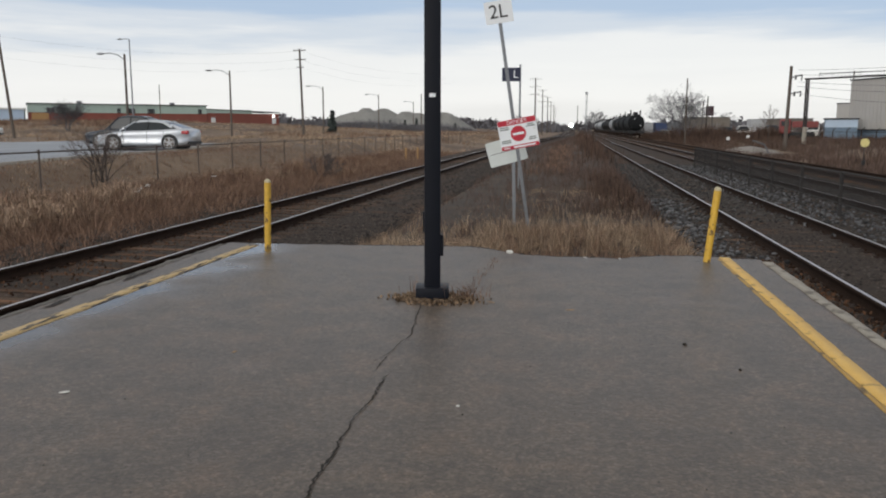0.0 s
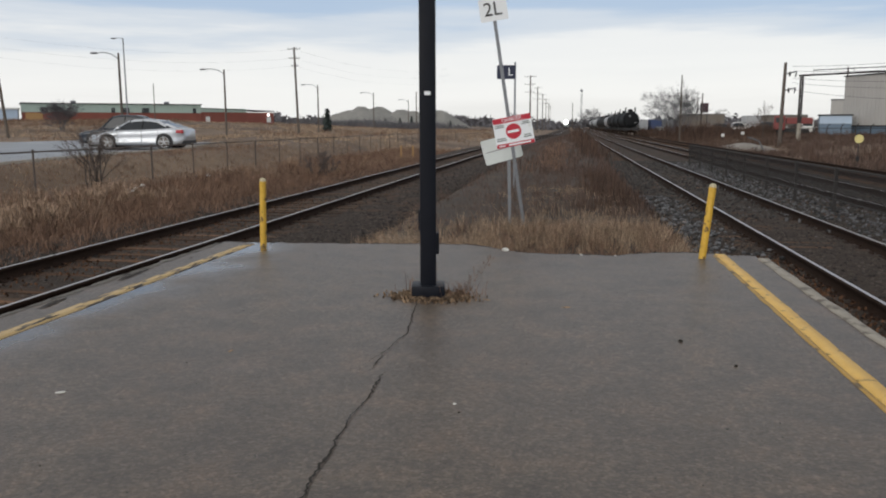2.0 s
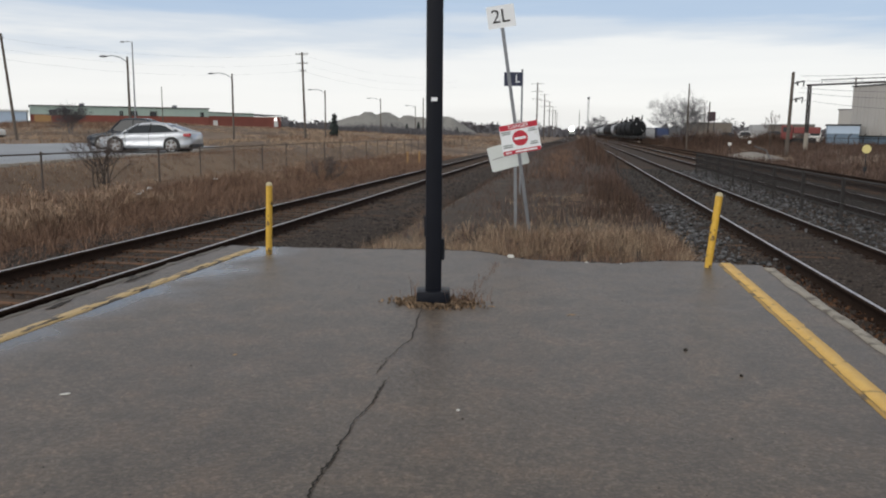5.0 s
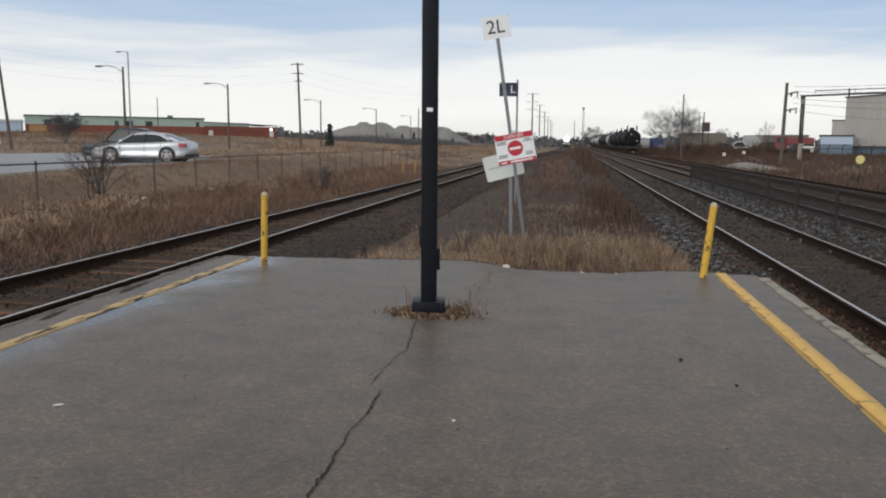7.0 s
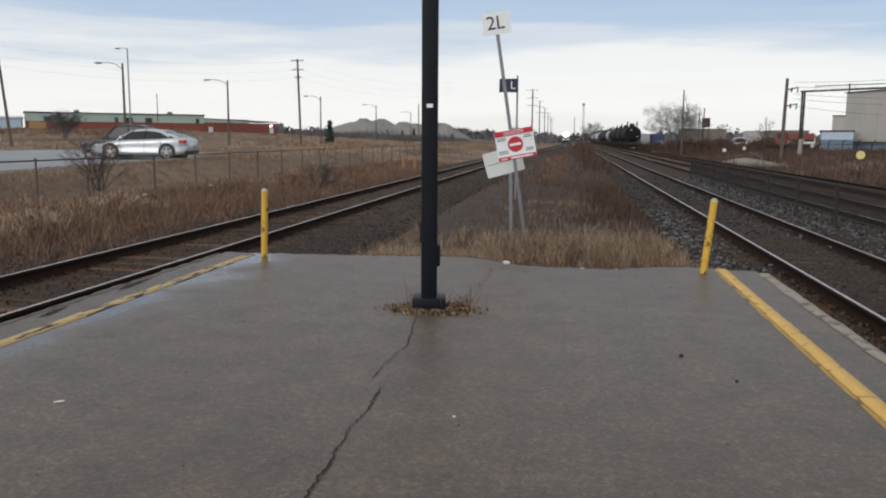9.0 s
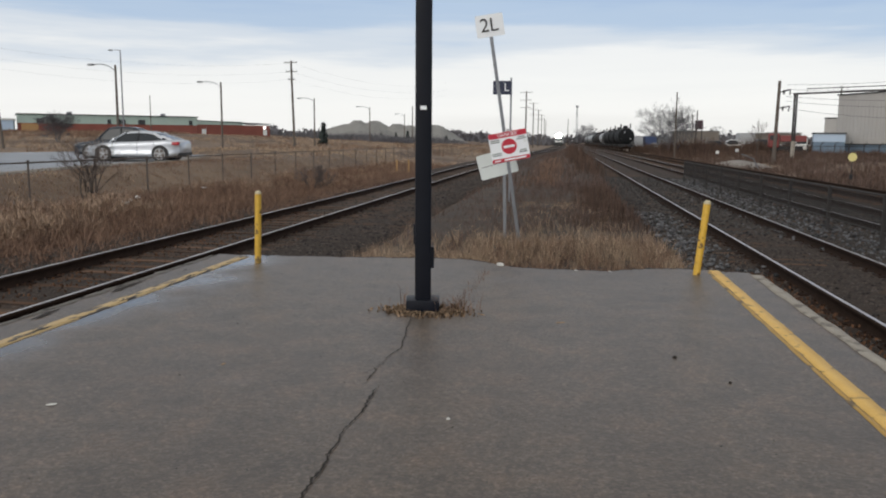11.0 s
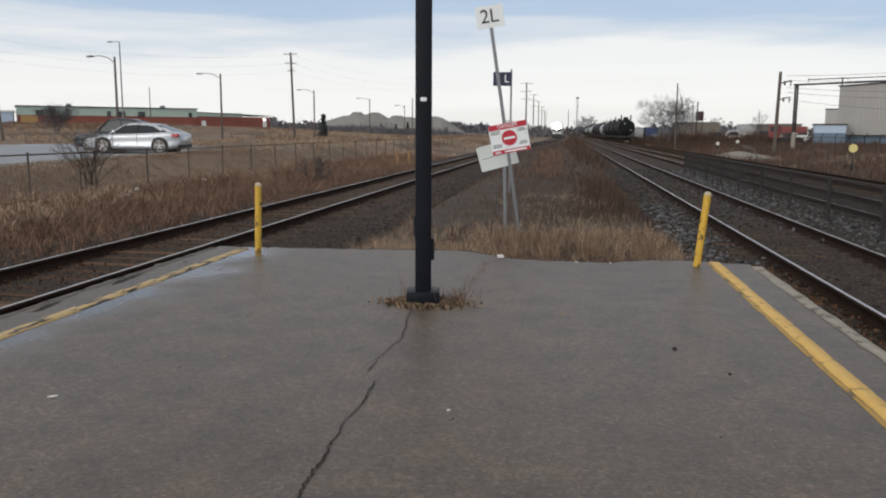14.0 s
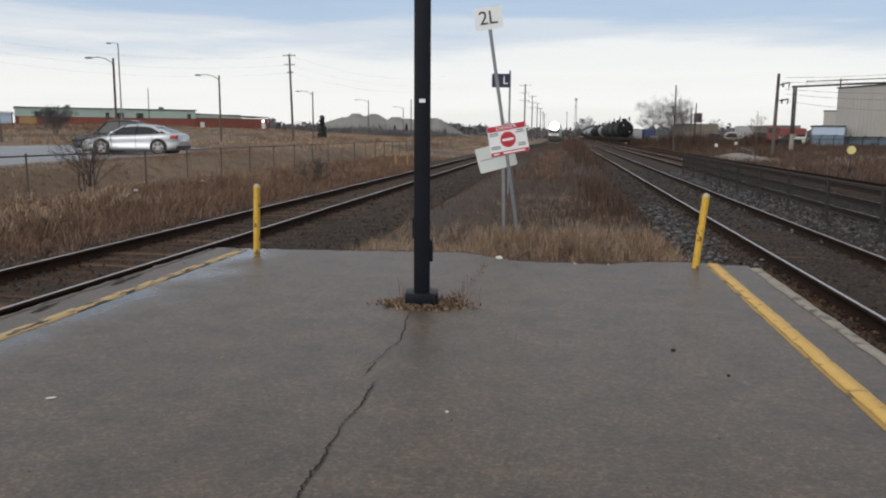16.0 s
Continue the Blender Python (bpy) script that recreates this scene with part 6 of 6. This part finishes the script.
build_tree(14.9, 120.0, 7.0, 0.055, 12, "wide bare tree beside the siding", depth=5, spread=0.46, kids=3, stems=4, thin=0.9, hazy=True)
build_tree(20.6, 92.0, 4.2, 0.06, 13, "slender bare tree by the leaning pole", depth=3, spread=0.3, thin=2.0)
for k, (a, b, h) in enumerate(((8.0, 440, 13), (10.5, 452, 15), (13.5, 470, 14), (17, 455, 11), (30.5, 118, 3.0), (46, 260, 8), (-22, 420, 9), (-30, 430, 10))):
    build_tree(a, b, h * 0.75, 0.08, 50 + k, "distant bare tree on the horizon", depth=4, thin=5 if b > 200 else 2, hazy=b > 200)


def build_truck():
    e = empty("tipper_truck", pose(25.2, 106.0, 0.0, 0, 0, -12), "orange-red tipper truck parked in the yard", "truck")
    bm = B()
    box(bm, 0.5, 0, 1.0, 1.3, 2.2, 1.75, 0.15)
    part("cab", bm, M_REDTRUCK, e)
    bm = B()
    box(bm, 0.5, -1.08, 1.9, 0.9, 0.1, 0.6, 0.04)
    part("window", bm, M_GLASSCAR, e)
    bm = B()
    box(bm, 2.75, 0, 1.75, 3.0, 2.3, 0.75, 0.06)
    part("load_body", bm, M_REDTRUCK, e)
    bm = B()
    box(bm, 1.9, 0, 0.75, 4.0, 1.0, 0.4)
    part("chassis", bm, M_TRIM, e)
    for x in (0.6, 2.3, 3.4):
        for s in (-1.0, 1.0):
            bm = B()
            rod(bm, (x, s - 0.15, 0.5), (x, s + 0.15, 0.5), 0.5, 0.5, 16)
            part("wheel", bm, M_TYRE, e)


build_truck()
for k, (a, b, c, t, lab) in enumerate(((17.2, 164, P_GREY, 0.3, "grey car parked behind the siding"),
                                      (29.5, 152, P_WHITE, 0.5, "white van parked in the yard"), (26.0, 150, P_DARK, 0.2, "dark car parked in the yard"),
                                      (34.0, 150, P_DARK, 0.4, "dark van parked in the yard"), (38.0, 146, P_GREY, 0.2, "grey car parked in the yard"), (40.0, 152, P_WHITE, 0.5, "white van parked in the yard"))):
    build_car(pose(a, b, gz1(a, b), 0, 0, 170 + 11 * (k % 4)), c, lab, "vehicles in the yard", tall=t)


build_car(pose(32.6, 118.6, gz1(32.6, 118.6), 0, 0, 72), P_WHITE, "white van parked by the site office", "vehicles in the yard", tall=0.7)


def build_round_sign():
    e = empty("round_sign", pose(13.6, 41.0, gz1(13.6, 41.0)), "round pale yellow marker disc on a dark post", "sign")
    zz = 0.93 - gz1(13.6, 41.0)
    bm = B()
    rod(bm, (0, -0.02, zz), (0, 0.0, zz), 0.205, 0.205, 28)
    part("disc", bm, M_YSIGN, e)
    bm = B()
    rod(bm, (0, 0.03, 0), (0, 0.03, zz), 0.022, 0.022)
    part("post", bm, M_TRIM, e)
    bm = B()
    box(bm, 0, 0.03, 0.35, 0.14, 0.12, 0.22, 0.02)
    part("clamp_box", bm, M_TRIM, e)


build_round_sign()
for k, (a, b, w) in enumerate(((17.6, 98, 0.36), (19.6, 97, 0.34))):
    e = empty("marker_board", pose(a, b, gz1(a, b)), "small white marker board on a short post", "sign", "white markers")
    bm = B()
    box(bm, 0, 0, 0.55, w, 0.05, w, 0.02)
    part("board", bm, M_WHITEPAINT, e)
    bm = B()
    rod(bm, (0, 0.05, -0.1), (0, 0.05, 0.7), 0.04, 0.04)
    part("post", bm, M_TRIM, e)


def build_yard_fence():
    e = empty("yard_fence", Matrix(), "dark chain-link yard fence with angled tops", "fence")
    for k in range(15):
        t = k / 14
        x, y = 24.5 + 14 * t, 92 - 17 * t
        z = gz1(x, y)
        bm = B()
        rod(bm, (x, y, z - 0.1), (x, y, z + 1.05), 0.05, 0.05, 6)
        rod(bm, (x, y, z + 1.05), (x + 0.25, y - 0.1, z + 1.4), 0.045, 0.04, 6)
        part("post", bm, M_MESH, e)
    bm = B()
    rod(bm, (24.5, 92, gz1(24.5, 92) + 1.0), (38.5, 75, gz1(38.5, 75) + 1.0), 0.03, 0.03, 6)
    part("top_rail", bm, M_MESH, e)


build_yard_fence()


def build_sand():
    n, k = 30, 8
    v = []
    for j in np.linspace(0.02, 1, k):
        for q in range(n):
            t = 2 * math.pi * q / n
            x, y = 15.5 + 1.9 * j * math.cos(t), 75 + 9 * j * math.sin(t)
            v.append((x, y, gz1(x, y) - 0.05 + 0.45 * (1 - j * j) * (1 + 0.4 * noise.noise(Vector((x, y * 0.4, 0))))))
    i = np.array([(p * n + q, p * n + (q + 1) % n, (p + 1) * n + (q + 1) % n, (p + 1) * n + q) for p in range(k - 1) for q in range(n)])
    tagged(from_np("sand_mound", np.array(v), i[:, ::-1], M_SAND), "low pale mound of sand beside the siding", "sand mound")
    o = tubes("old_pipe", [((16.2, 78, 0.50), (14.6, 66, 0.35), 0.06, 0.06), ((14.6, 66, 0.35), (13.2, 58, -0.20), 0.06, 0.06)], M_TRIM, None, 6)
    tagged(o, "dark bent pipe lying over the sand", "pipe")


build_sand()


# ---- what moves ----
def motions():
    walk(train, [(0.0, pose(TRAIN_X, 567, RAIL_TOP)), (8.0, pose(TRAIN_X, 391, RAIL_TOP)), (16.0, pose(TRAIN_X, 215, RAIL_TOP))])


motions()
